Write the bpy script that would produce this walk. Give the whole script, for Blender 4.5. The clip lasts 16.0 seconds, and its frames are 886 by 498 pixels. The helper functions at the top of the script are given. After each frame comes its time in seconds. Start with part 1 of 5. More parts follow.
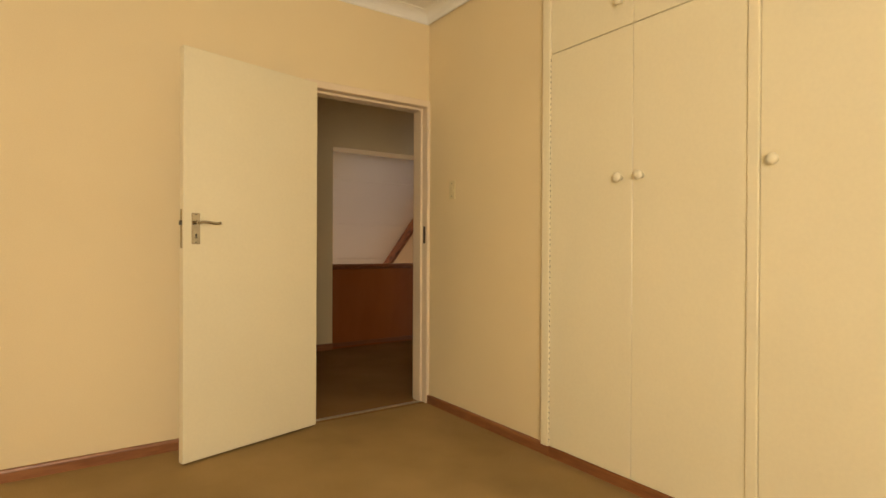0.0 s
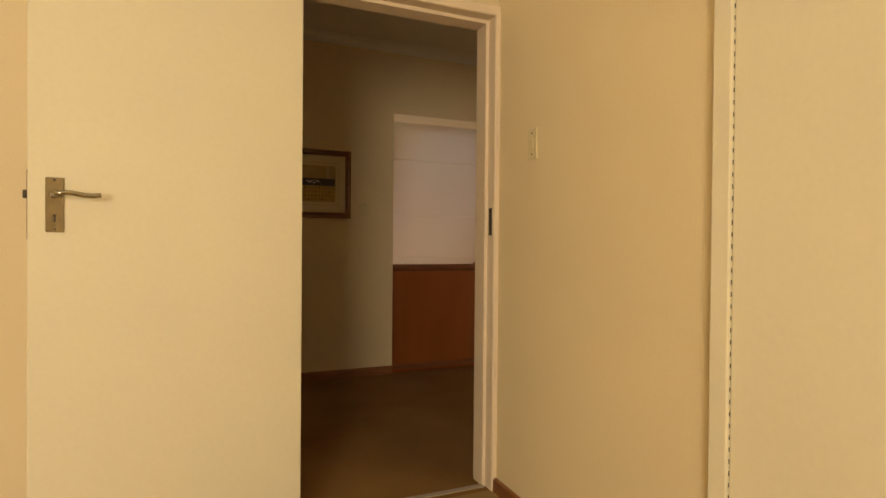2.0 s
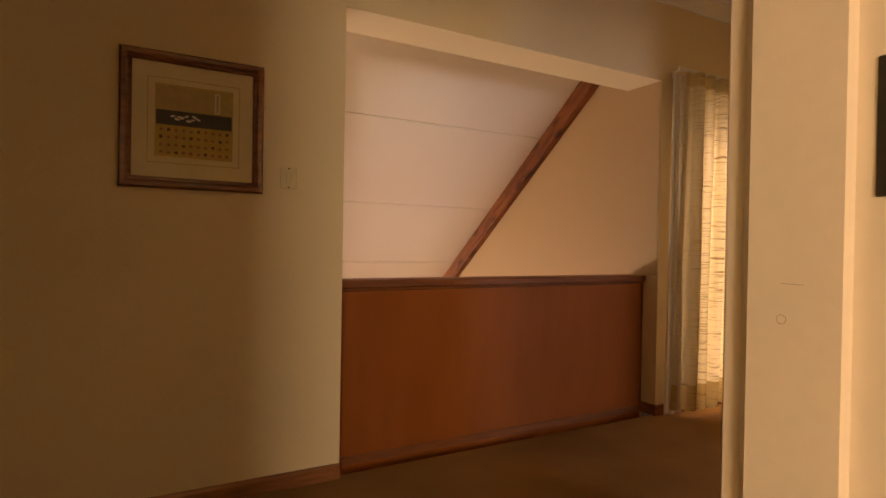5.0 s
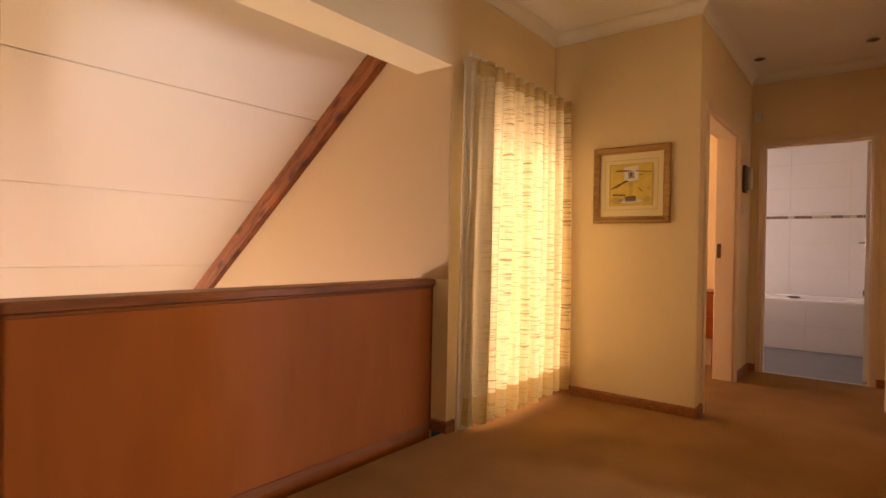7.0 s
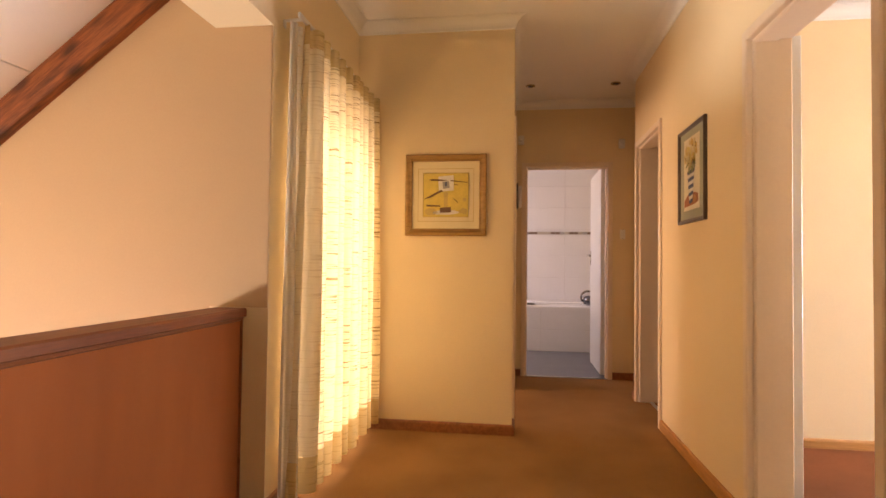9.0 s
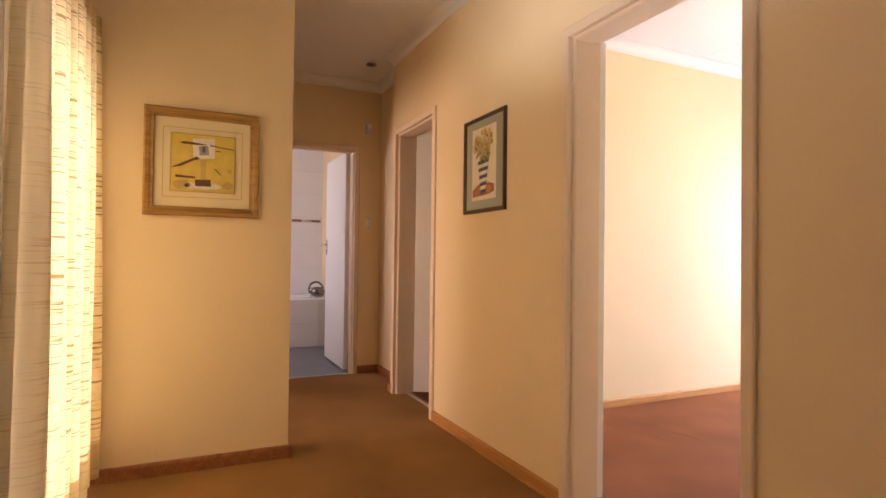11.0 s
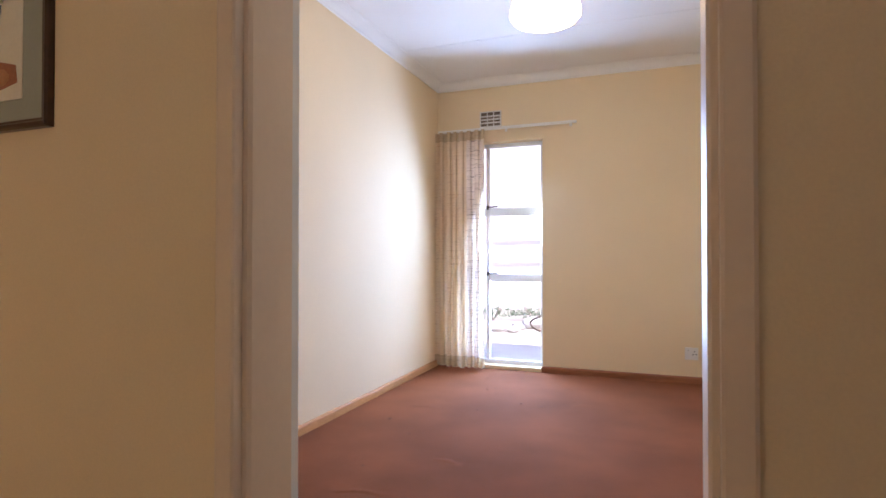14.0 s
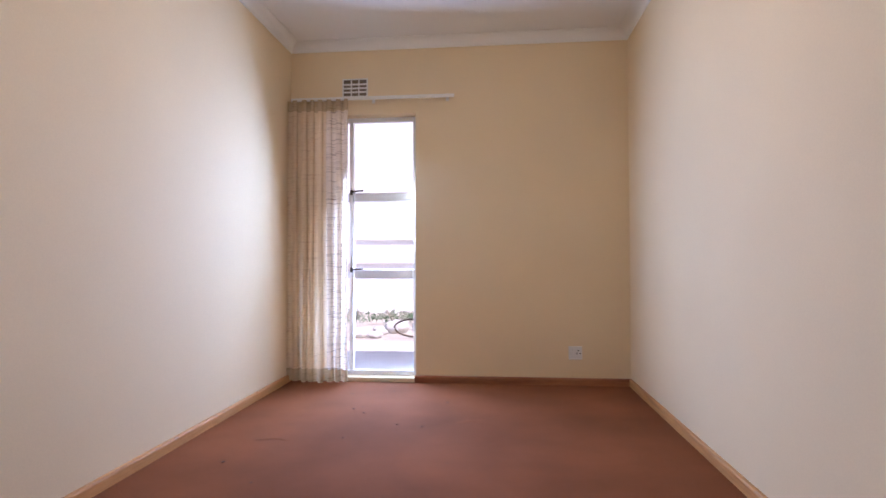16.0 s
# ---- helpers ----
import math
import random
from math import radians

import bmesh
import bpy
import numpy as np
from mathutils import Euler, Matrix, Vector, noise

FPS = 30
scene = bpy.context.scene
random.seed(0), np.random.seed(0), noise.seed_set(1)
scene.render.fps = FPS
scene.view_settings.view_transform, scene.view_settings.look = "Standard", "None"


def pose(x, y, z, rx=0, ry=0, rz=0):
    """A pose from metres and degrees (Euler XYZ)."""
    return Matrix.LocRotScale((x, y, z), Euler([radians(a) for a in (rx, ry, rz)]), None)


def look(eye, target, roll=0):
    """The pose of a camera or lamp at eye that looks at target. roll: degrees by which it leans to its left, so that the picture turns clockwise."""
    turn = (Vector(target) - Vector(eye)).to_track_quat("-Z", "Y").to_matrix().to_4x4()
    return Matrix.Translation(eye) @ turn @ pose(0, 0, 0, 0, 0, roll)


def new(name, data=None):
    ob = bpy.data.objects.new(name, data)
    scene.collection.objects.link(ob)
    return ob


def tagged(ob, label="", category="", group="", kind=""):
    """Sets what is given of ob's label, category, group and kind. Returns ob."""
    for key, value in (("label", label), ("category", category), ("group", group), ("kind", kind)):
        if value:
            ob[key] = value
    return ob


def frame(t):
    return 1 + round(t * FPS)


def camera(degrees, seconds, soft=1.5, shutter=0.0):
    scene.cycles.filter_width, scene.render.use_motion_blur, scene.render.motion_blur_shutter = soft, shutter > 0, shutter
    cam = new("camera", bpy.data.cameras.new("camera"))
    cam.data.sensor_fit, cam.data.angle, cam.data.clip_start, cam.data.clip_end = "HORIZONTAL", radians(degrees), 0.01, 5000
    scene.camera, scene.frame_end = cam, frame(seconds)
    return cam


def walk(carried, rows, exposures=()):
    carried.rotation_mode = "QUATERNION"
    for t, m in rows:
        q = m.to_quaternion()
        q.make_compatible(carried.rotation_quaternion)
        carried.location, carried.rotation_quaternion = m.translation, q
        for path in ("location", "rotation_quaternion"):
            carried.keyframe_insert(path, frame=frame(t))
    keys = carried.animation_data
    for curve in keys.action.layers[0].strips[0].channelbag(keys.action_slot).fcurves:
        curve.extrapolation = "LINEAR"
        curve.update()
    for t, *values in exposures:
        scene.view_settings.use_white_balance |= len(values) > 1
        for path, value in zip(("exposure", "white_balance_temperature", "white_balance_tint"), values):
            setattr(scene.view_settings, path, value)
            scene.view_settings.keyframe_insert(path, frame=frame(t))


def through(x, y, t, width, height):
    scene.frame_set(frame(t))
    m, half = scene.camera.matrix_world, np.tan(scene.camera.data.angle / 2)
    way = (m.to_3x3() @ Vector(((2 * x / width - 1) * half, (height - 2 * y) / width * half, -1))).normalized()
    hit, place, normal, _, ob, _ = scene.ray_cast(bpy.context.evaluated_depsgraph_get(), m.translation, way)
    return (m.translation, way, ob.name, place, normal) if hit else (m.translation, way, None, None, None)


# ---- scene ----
cam = camera(78.1, 16.0, soft=1.6)
PATH = [
    (0, (-2.046, -3.148, 1.074), (-0.907, -1.504, 1.065), 0.3),
    (0.5, (-1.785, -2.956, 1.075), (-0.752, -1.243, 1.062), 0.3),
    (1, (-1.526, -2.721, 1.087), (-0.628, -0.934, 1.068), 0.4),
    (1.5, (-1.312, -2.413, 1.072), (-0.494, -0.588, 1.049), 0.3),
    (2, (-1.117, -2.069, 1.058), (-0.335, -0.228, 1.038), 0.5),
    (2.5, (-0.953, -1.685, 1.081), (-0.204, 0.169, 1.05), 0.7),
    (3, (-0.848, -1.304, 1.041), (-0.112, 0.556, 1.025), 0.8),
    (3.5, (-0.789, -0.985, 1.043), (-0.034, 0.867, 1.026), 0.9),
    (3.7, (-0.757, -0.865, 1.051), (0.006, 0.984, 1.036), 1.1),
    (5.8, (-0.354, 0.018, 1.04), (0.829, 1.629, 1.031), 0.9),
    (6, (-0.297, 0.042, 1.03), (0.948, 1.606, 1.025), 1.0),
    (6.5, (-0.24, 0.150, 1.02), (1.180, 1.558, 1.021), 1.0),
    (7, (-0.191, 0.262, 1.063), (1.385, 1.494, 1.058), 1.1),
    (7.5, (-0.158, 0.418, 1.093), (1.562, 1.44, 1.088), 1.4),
    (8, (-0.127, 0.621, 1.099), (1.715, 1.4, 1.099), 1.5),
    (8.2, (-0.098, 0.71, 1.072), (1.779, 1.401, 1.095), 1.3),
    (10.3, (0.351, 1.557, 1.09), (2.291, 1.071, 1.11), 1.0),
    (10.5, (0.386, 1.577, 1.086), (2.298, 0.99, 1.111), 1.0),
    (11, (0.59, 1.642, 1.071), (2.398, 0.787, 1.1), 0.7),
    (11.5, (0.826, 1.631, 1.068), (2.498, 0.533, 1.096), 0.7),
    (12, (1.063, 1.557, 1.06), (2.57, 0.241, 1.088), 0.6),
    (12.5, (1.262, 1.461, 1.028), (2.55, -0.069, 1.066), 0.5),
    (13, (1.465, 1.296, 1.028), (2.563, -0.375, 1.062), 0.4),
    (13.5, (1.608, 1.132, 1.006), (2.531, -0.642, 1.041), 0.1),
    (14, (1.755, 0.97, 1.034), (2.466, -0.899, 1.059), -0.0),
    (14.5, (1.87, 0.768, 0.98), (2.393, -1.162, 1.018), -0.1),
    (15, (1.943, 0.578, 0.938), (2.305, -1.388, 0.988), -0.2),
    (15.5, (1.996, 0.423, 0.935), (2.264, -1.559, 0.983), -0.2),
    (16, (2.039, 0.296, 0.931), (2.231, -1.694, 0.976), -0.2),
]
walk(cam, [(t, look(eye, aim, roll)) for t, eye, aim, roll in PATH], [
    (0.0, -0.25, 8800, 33), (1.5, -0.15, 8850, 33), (2.5, -0.05, 8900, 34), (3.5, 0.25, 9100, 36), (6.0, 0.85, 10800, 49), (6.5, 1.13, 10200, 48), (7.5, 1.55, 8400, 42),
    (8.2, 1.8, 8200, 41), (10.3, 1.9, 7500, 40), (11.5, 1.6, 6850, 37), (12.5, 1.38, 6050, 34), (13.5, 1.05, 5600, 32), (15.0, 0.8, 5650, 35), (16.0, 0.57, 5700, 38)])


# ---- world, sun and window light ----
SUN_ELEV, SUN_AZ = 52.0, -50.0         # degrees; the sun stands to the north-west
world = bpy.data.worlds.new("sky_world")
scene.world = world
world.use_nodes = True
wn = world.node_tree.nodes
sky = wn.new("ShaderNodeTexSky")
sky.sky_type = "NISHITA"
sky.sun_disc = False
sky.sun_elevation = radians(SUN_ELEV)
sky.sun_rotation = radians(SUN_AZ)
world.node_tree.links.new(sky.outputs["Color"], wn["Background"].inputs["Color"])
wn["Background"].inputs["Strength"].default_value = 0.15

sun_data = bpy.data.lights.new("sun", "SUN")
sun_data.energy = 5.0
sun_data.angle = radians(0.5)
sun_data.color = (1.0, 0.94, 0.84)
sun = new("sun", sun_data)
sd = Vector((math.sin(radians(SUN_AZ)) * math.cos(radians(SUN_ELEV)), math.cos(radians(SUN_AZ)) * math.cos(radians(SUN_ELEV)), math.sin(radians(SUN_ELEV))))
sun.matrix_world = look((0, 0, 30) , Vector((0, 0, 30)) - sd)


def window_light(name, eye, target, w, h, watts, colour, spread=180.0):
    d = bpy.data.lights.new(name, "AREA")
    d.shape, d.size, d.size_y, d.energy, d.color = "RECTANGLE", w, h, watts, colour
    d.spread = radians(spread)
    ob = new(name, d)
    ob.matrix_world = look(eye, target)
    return ob


R2_S = -3.888                # small bedroom, south wall
DAY = (0.70, 0.85, 1.0)
WARM = (1.0, 0.86, 0.62)
window_light("window_light_bedroom", (-2.7, -4.62, 1.3), (-1.75, 0, 1.1), 1.1, 1.5, 98, (0.80, 0.95, 0.84))
window_light("window_light_landing", (3.005, 2.225, 0.92), (3.005, 0, 0.92), 0.95, 1.68, 7.0, (1.0, 0.90, 0.65))
window_light("window_light_void", (-0.3, 7.35, -1.2), (-0.5, 3.6, 1.2), 3.0, 1.2, 210, (0.75, 0.92, 0.92))
window_light("window_light_small_bedroom", (2.93, R2_S - 0.15, 1.15), (2.35, -1.2, 0.1), 0.52, 1.80, 54, (0.52, 0.77, 1.0), 165)
window_light("window_light_bathroom", (6.6, 2.31, 1.6), (6.6, 0.5, 1.0), 1.0, 0.9, 6, (0.84, 0.91, 1.0))
window_light("window_light_east_bedroom", (4.6, 4.22, 1.4), (4.6, 1, 1.2), 1.5, 1.2, 16, WARM)
window_light("window_light_south_bedroom", (5.3, -3.52, 1.4), (4.6, 0, 1.2), 1.4, 1.1, 4, DAY)


# ---- materials ----
def mat(name, colour, rough=0.6, metal=0.0, var=0.06, scale=6.0, fine=120.0, bump=0.05, bump_scale=None, stretch=(1, 1, 1), spec=0.5, tint=None, coat=0.0):
    """Procedural surface: base colour varied at two scales, with fine relief, at real-world size (object coordinates in metres)."""
    m = bpy.data.materials.new(name)
    m.use_nodes = True
    n, l = m.node_tree.nodes, m.node_tree.links
    b = n["Principled BSDF"]
    b.inputs["Roughness"].default_value = rough
    b.inputs["Metallic"].default_value = metal
    b.inputs["Specular IOR Level"].default_value = spec
    b.inputs["Coat Weight"].default_value = coat
    tc = n.new("ShaderNodeTexCoord")
    mp = n.new("ShaderNodeMapping")
    mp.inputs["Scale"].default_value = stretch
    l.new(tc.outputs["Object"], mp.inputs["Vector"])
    big = n.new("ShaderNodeTexNoise")
    big.inputs["Scale"].default_value = scale
    big.inputs["Detail"].default_value = 4
    small = n.new("ShaderNodeTexNoise")
    small.inputs["Scale"].default_value = fine
    small.inputs["Detail"].default_value = 3
    l.new(mp.outputs["Vector"], big.inputs["Vector"])
    l.new(mp.outputs["Vector"], small.inputs["Vector"])
    ramp = n.new("ShaderNodeValToRGB")
    lo = [max(0.0, c * (1 - var * 1.6)) for c in colour]
    hi = [min(1.0, c * (1 + var)) for c in (tint or colour)]
    ramp.color_ramp.elements[0].position, ramp.color_ramp.elements[1].position = 0.3, 0.7
    ramp.color_ramp.elements[0].color, ramp.color_ramp.elements[1].color = (*lo, 1), (*hi, 1)
    mix = n.new("ShaderNodeMath")
    mix.operation = "MULTIPLY_ADD"
    mix.inputs[1].default_value = 0.45
    l.new(small.outputs["Fac"], mix.inputs[0])
    half = n.new("ShaderNodeMath")
    half.operation = "MULTIPLY"
    half.inputs[1].default_value = 0.55
    l.new(big.outputs["Fac"], half.inputs[0])
    l.new(half.outputs[0], mix.inputs[2])
    l.new(mix.outputs[0], ramp.inputs["Fac"])
    l.new(ramp.outputs["Color"], b.inputs["Base Color"])
    if bump:
        bp = n.new("ShaderNodeBump")
        bp.inputs["Strength"].default_value = bump
        bp.inputs["Distance"].default_value = 0.004
        l.new(small.outputs["Fac"] if bump_scale is None else big.outputs["Fac"], bp.inputs["Height"])
        l.new(bp.outputs["Normal"], b.inputs["Normal"])
    return m


def wood(name, dark, light, axis="X", rough=0.38, scale=1.0, coat=0.15, tilt=0.0):
    """Varnished wood: long grain along one axis, with knots' slow waves."""
    m = bpy.data.materials.new(name)
    m.use_nodes = True
    n, l = m.node_tree.nodes, m.node_tree.links
    b = n["Principled BSDF"]
    b.inputs["Roughness"].default_value = rough
    b.inputs["Coat Weight"].default_value = coat
    b.inputs["Coat Roughness"].default_value = 0.25
    tc = n.new("ShaderNodeTexCoord")
    mp = n.new("ShaderNodeMapping")
    s = {"X": (1.5, 22, 22), "Y": (22, 1.5, 22), "Z": (22, 22, 1.5)}[axis]
    mp.vector_type = "TEXTURE"
    mp.inputs["Scale"].default_value = [1.0 / (v * scale) for v in s]
    mp.inputs["Rotation"].default_value = (tilt, 0.0, 0.0)
    l.new(tc.outputs["Object"], mp.inputs["Vector"])
    a = n.new("ShaderNodeTexNoise")
    a.inputs["Scale"].default_value, a.inputs["Detail"].default_value, a.inputs["Distortion"].default_value = 1.4, 6, 0.9
    c = n.new("ShaderNodeTexNoise")
    c.inputs["Scale"].default_value, c.inputs["Detail"].default_value = 9.0, 4
    l.new(mp.outputs["Vector"], a.inputs["Vector"])
    l.new(mp.outputs["Vector"], c.inputs["Vector"])
    ad = n.new("ShaderNodeMath")
    ad.operation = "MULTIPLY_ADD"
    ad.inputs[1].default_value = 0.35
    sc = n.new("ShaderNodeMath")
    sc.operation = "MULTIPLY"
    sc.inputs[1].default_value = 0.65
    l.new(a.outputs["Fac"], sc.inputs[0])
    l.new(c.outputs["Fac"], ad.inputs[0])
    l.new(sc.outputs[0], ad.inputs[2])
    r = n.new("ShaderNodeValToRGB")
    r.color_ramp.elements[0].position, r.color_ramp.elements[1].position = 0.34, 0.64
    r.color_ramp.elements[0].color, r.color_ramp.elements[1].color = (*dark, 1), (*light, 1)
    l.new(ad.outputs[0], r.inputs["Fac"])
    l.new(r.outputs["Color"], b.inputs["Base Color"])
    bp = n.new("ShaderNodeBump")
    bp.inputs["Strength"].default_value, bp.inputs["Distance"].default_value = 0.12, 0.002
    l.new(ad.outputs[0], bp.inputs["Height"])
    l.new(bp.outputs["Normal"], b.inputs["Normal"])
    return m


def carpet(name, base, light):
    """Cut-pile carpet: fine tuft relief, slow patches of wear."""
    m = mat(name, base, rough=0.95, var=0.20, scale=1.6, fine=190, bump=0.8, tint=light, spec=0.1)
    m.node_tree.nodes["Principled BSDF"].inputs["Sheen Weight"].default_value = 0.0
    return m


def cloth(name, thread, light, through=0.55, gaps=0.0):
    """Open-weave curtain cloth: uneven horizontal slubs, light shining through it."""
    m = bpy.data.materials.new(name)
    m.use_nodes = True
    n, l = m.node_tree.nodes, m.node_tree.links
    n.remove(n["Principled BSDF"])
    tc = n.new("ShaderNodeTexCoord")
    mp = n.new("ShaderNodeMapping")
    mp.inputs["Scale"].default_value = (5.0, 5.0, 150)
    l.new(tc.outputs["Object"], mp.inputs["Vector"])
    a = n.new("ShaderNodeTexNoise")
    a.inputs["Scale"].default_value, a.inputs["Detail"].default_value = 1.0, 3
    l.new(mp.outputs["Vector"], a.inputs["Vector"])
    r = n.new("ShaderNodeValToRGB")
    r.color_ramp.elements[0].position, r.color_ramp.elements[1].position = 0.34, 0.44
    r.color_ramp.elements[0].color, r.color_ramp.elements[1].color = (*thread, 1), (*light, 1)
    l.new(a.outputs["Fac"], r.inputs["Fac"])
    d = n.new("ShaderNodeBsdfDiffuse")
    t = n.new("ShaderNodeBsdfTranslucent")
    mx = n.new("ShaderNodeMixShader")
    mx.inputs["Fac"].default_value = through
    l.new(r.outputs["Color"], d.inputs["Color"])
    l.new(r.outputs["Color"], t.inputs["Color"])
    l.new(d.outputs[0], mx.inputs[1])
    l.new(t.outputs[0], mx.inputs[2])
    out = n["Material Output"]
    if gaps:
        tr = n.new("ShaderNodeBsdfTransparent")
        mp2 = n.new("ShaderNodeMapping")
        mp2.inputs["Scale"].default_value = (16, 16, 150)
        l.new(tc.outputs["Object"], mp2.inputs["Vector"])
        g = n.new("ShaderNodeTexNoise")
        g.inputs["Scale"].default_value, g.inputs["Detail"].default_value = 1.0, 2
        l.new(mp2.outputs["Vector"], g.inputs["Vector"])
        gr = n.new("ShaderNodeMapRange")
        gr.inputs["From Min"].default_value, gr.inputs["From Max"].default_value = 0.56, 0.66
        gr.inputs["To Min"].default_value, gr.inputs["To Max"].default_value = 0.0, gaps
        l.new(g.outputs["Fac"], gr.inputs["Value"])
        m2 = n.new("ShaderNodeMixShader")
        l.new(gr.outputs[0], m2.inputs["Fac"])
        l.new(mx.outputs[0], m2.inputs[1])
        l.new(tr.outputs[0], m2.inputs[2])
        l.new(m2.outputs[0], out.inputs["Surface"])
    else:
        l.new(mx.outputs[0], out.inputs["Surface"])
    return m


def glass(name):
    m = bpy.data.materials.new(name)
    m.use_nodes = True
    n, l = m.node_tree.nodes, m.node_tree.links
    n.remove(n["Principled BSDF"])
    tr, gl, mx = n.new("ShaderNodeBsdfTransparent"), n.new("ShaderNodeBsdfGlossy"), n.new("ShaderNodeMixShader")
    gl.inputs["Roughness"].default_value = 0.02
    lw = n.new("ShaderNodeFresnel")
    lw.inputs["IOR"].default_value = 1.45
    l.new(lw.outputs[0], mx.inputs["Fac"])
    l.new(tr.outputs[0], mx.inputs[1])
    l.new(gl.outputs[0], mx.inputs[2])
    l.new(mx.outputs[0], n["Material Output"].inputs["Surface"])
    return m


RAFTER_TILT = 0.6530
M_WALL = mat("cream_wall_paint", (0.80, 0.645, 0.415), rough=0.78, var=0.035, scale=1.3, fine=160, bump=0.12, spec=0.25)
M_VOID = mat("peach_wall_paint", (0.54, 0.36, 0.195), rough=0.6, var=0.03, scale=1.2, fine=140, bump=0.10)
M_CEIL = mat("white_ceiling_paint", (0.80, 0.79, 0.76), rough=0.8, var=0.02, scale=1.5, fine=200, bump=0.06)
M_BOARD = mat("white_ceiling_board", (0.85, 0.84, 0.82), rough=0.7, var=0.02, scale=1.0, fine=150, bump=0.05)
M_CREAM = mat("cream_enamel_paint", (0.82, 0.735, 0.54), rough=0.34, var=0.025, scale=2.0, fine=70, bump=0.04)
M_FRAME = mat("off_white_enamel", (0.79, 0.64, 0.48), rough=0.42, var=0.025, scale=3.0, fine=60, bump=0.05, spec=0.3)
M_WHITE = mat("white_enamel_door", (0.80, 0.79, 0.76), rough=0.28, var=0.02, scale=2.0, fine=60, bump=0.04)
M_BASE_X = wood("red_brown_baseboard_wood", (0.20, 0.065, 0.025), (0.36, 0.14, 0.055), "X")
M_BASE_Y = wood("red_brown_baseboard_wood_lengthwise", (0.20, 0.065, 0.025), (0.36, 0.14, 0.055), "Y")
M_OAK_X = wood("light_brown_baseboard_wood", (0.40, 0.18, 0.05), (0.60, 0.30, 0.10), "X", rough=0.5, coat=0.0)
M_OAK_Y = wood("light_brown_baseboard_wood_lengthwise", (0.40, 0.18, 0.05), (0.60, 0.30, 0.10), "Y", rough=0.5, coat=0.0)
M_PANEL = mat("red_brown_veneer_panel", (0.29, 0.072, 0.015), rough=0.55, spec=0.22, var=0.05, scale=1.6, fine=7, bump=0.02, stretch=(1.4, 1.4, 0.3), tint=(0.33, 0.090, 0.021))
M_CAP = wood("dark_varnished_rail_wood", (0.15, 0.040, 0.013), (0.26, 0.078, 0.024), "X", rough=0.5, coat=0.0)
M_RAFTER = wood("orange_varnished_pine", (0.085, 0.020, 0.007), (0.38, 0.115, 0.034), "Y", rough=0.48, coat=0.0, tilt=-RAFTER_TILT)


def add_knots(m, tilt):
    """Scattered dark elongated knots over a wood's grain."""
    n, l = m.node_tree.nodes, m.node_tree.links
    bsdf = n["Principled BSDF"]
    src = bsdf.inputs["Base Color"].links[0].from_socket
    tc, mp = n.new("ShaderNodeTexCoord"), n.new("ShaderNodeMapping")
    mp.vector_type = "TEXTURE"
    mp.inputs["Rotation"].default_value = (-tilt, 0, 0)
    mp.inputs["Scale"].default_value = (0.10, 0.22, 0.085)
    v = n.new("ShaderNodeTexVoronoi")
    v.inputs["Scale"].default_value = 1.0
    l.new(tc.outputs["Object"], mp.inputs["Vector"])
    l.new(mp.outputs["Vector"], v.inputs["Vector"])
    r = n.new("ShaderNodeMapRange")
    r.inputs["From Min"].default_value, r.inputs["From Max"].default_value = 0.12, 0.34
    r.inputs["To Min"].default_value, r.inputs["To Max"].default_value = 0.85, 0.0
    l.new(v.outputs["Distance"], r.inputs["Value"])
    mx = n.new("ShaderNodeMix")
    mx.data_type = "RGBA"
    l.new(r.outputs[0], mx.inputs[0])
    l.new(src, mx.inputs[6])
    mx.inputs[7].default_value = (0.045, 0.009, 0.004, 1)
    l.new(mx.outputs[2], bsdf.inputs["Base Color"])


add_knots(M_RAFTER, RAFTER_TILT)
M_CARPET1 = carpet("beige_carpet", (0.38, 0.245, 0.110), (0.43, 0.285, 0.135))
M_CARPET2 = carpet("tan_carpet", (0.29, 0.152, 0.058), (0.33, 0.178, 0.072))
M_CARPET3 = carpet("russet_carpet", (0.205, 0.068, 0.025), (0.245, 0.084, 0.033))
M_CARPET4 = carpet("dark_brown_carpet", (0.12, 0.06, 0.035), (0.15, 0.075, 0.045))
M_TILE = mat("white_glazed_tile", (0.80, 0.79, 0.80), rough=0.12, var=0.02, scale=3, fine=40, bump=0.02)
M_GROUT = mat("grey_grout", (0.70, 0.69, 0.68), rough=0.9, var=0.08, scale=8)
M_TILEFLOOR = mat("slate_grey_floor_tile", (0.16, 0.165, 0.19), rough=0.35, var=0.12, scale=5, fine=60, bump=0.06)
M_TUB = mat("white_acrylic", (0.84, 0.84, 0.85), rough=0.12, var=0.01, scale=2, bump=0.0)
M_DARKCHROME = mat("dark_chrome", (0.22, 0.21, 0.22), rough=0.18, metal=1.0, var=0.05, scale=20, bump=0.0)
M_CHROME = mat("chrome", (0.75, 0.75, 0.76), rough=0.12, metal=1.0, var=0.03, scale=20, bump=0.0)
M_BRASS = mat("worn_satin_nickel", (0.48, 0.42, 0.33), rough=0.20, metal=1.0, var=0.08, scale=40, bump=0.03)
M_STEEL = mat("dull_dark_steel", (0.10, 0.08, 0.06), rough=0.45, metal=0.8, var=0.15, scale=40)
M_PLASTIC = mat("aged_ivory_plastic", (0.72, 0.60, 0.36), rough=0.35, var=0.03, scale=20, bump=0.0)
M_PLASTIC_W = mat("white_plastic", (0.78, 0.76, 0.72), rough=0.32, var=0.02, scale=20, bump=0.0)
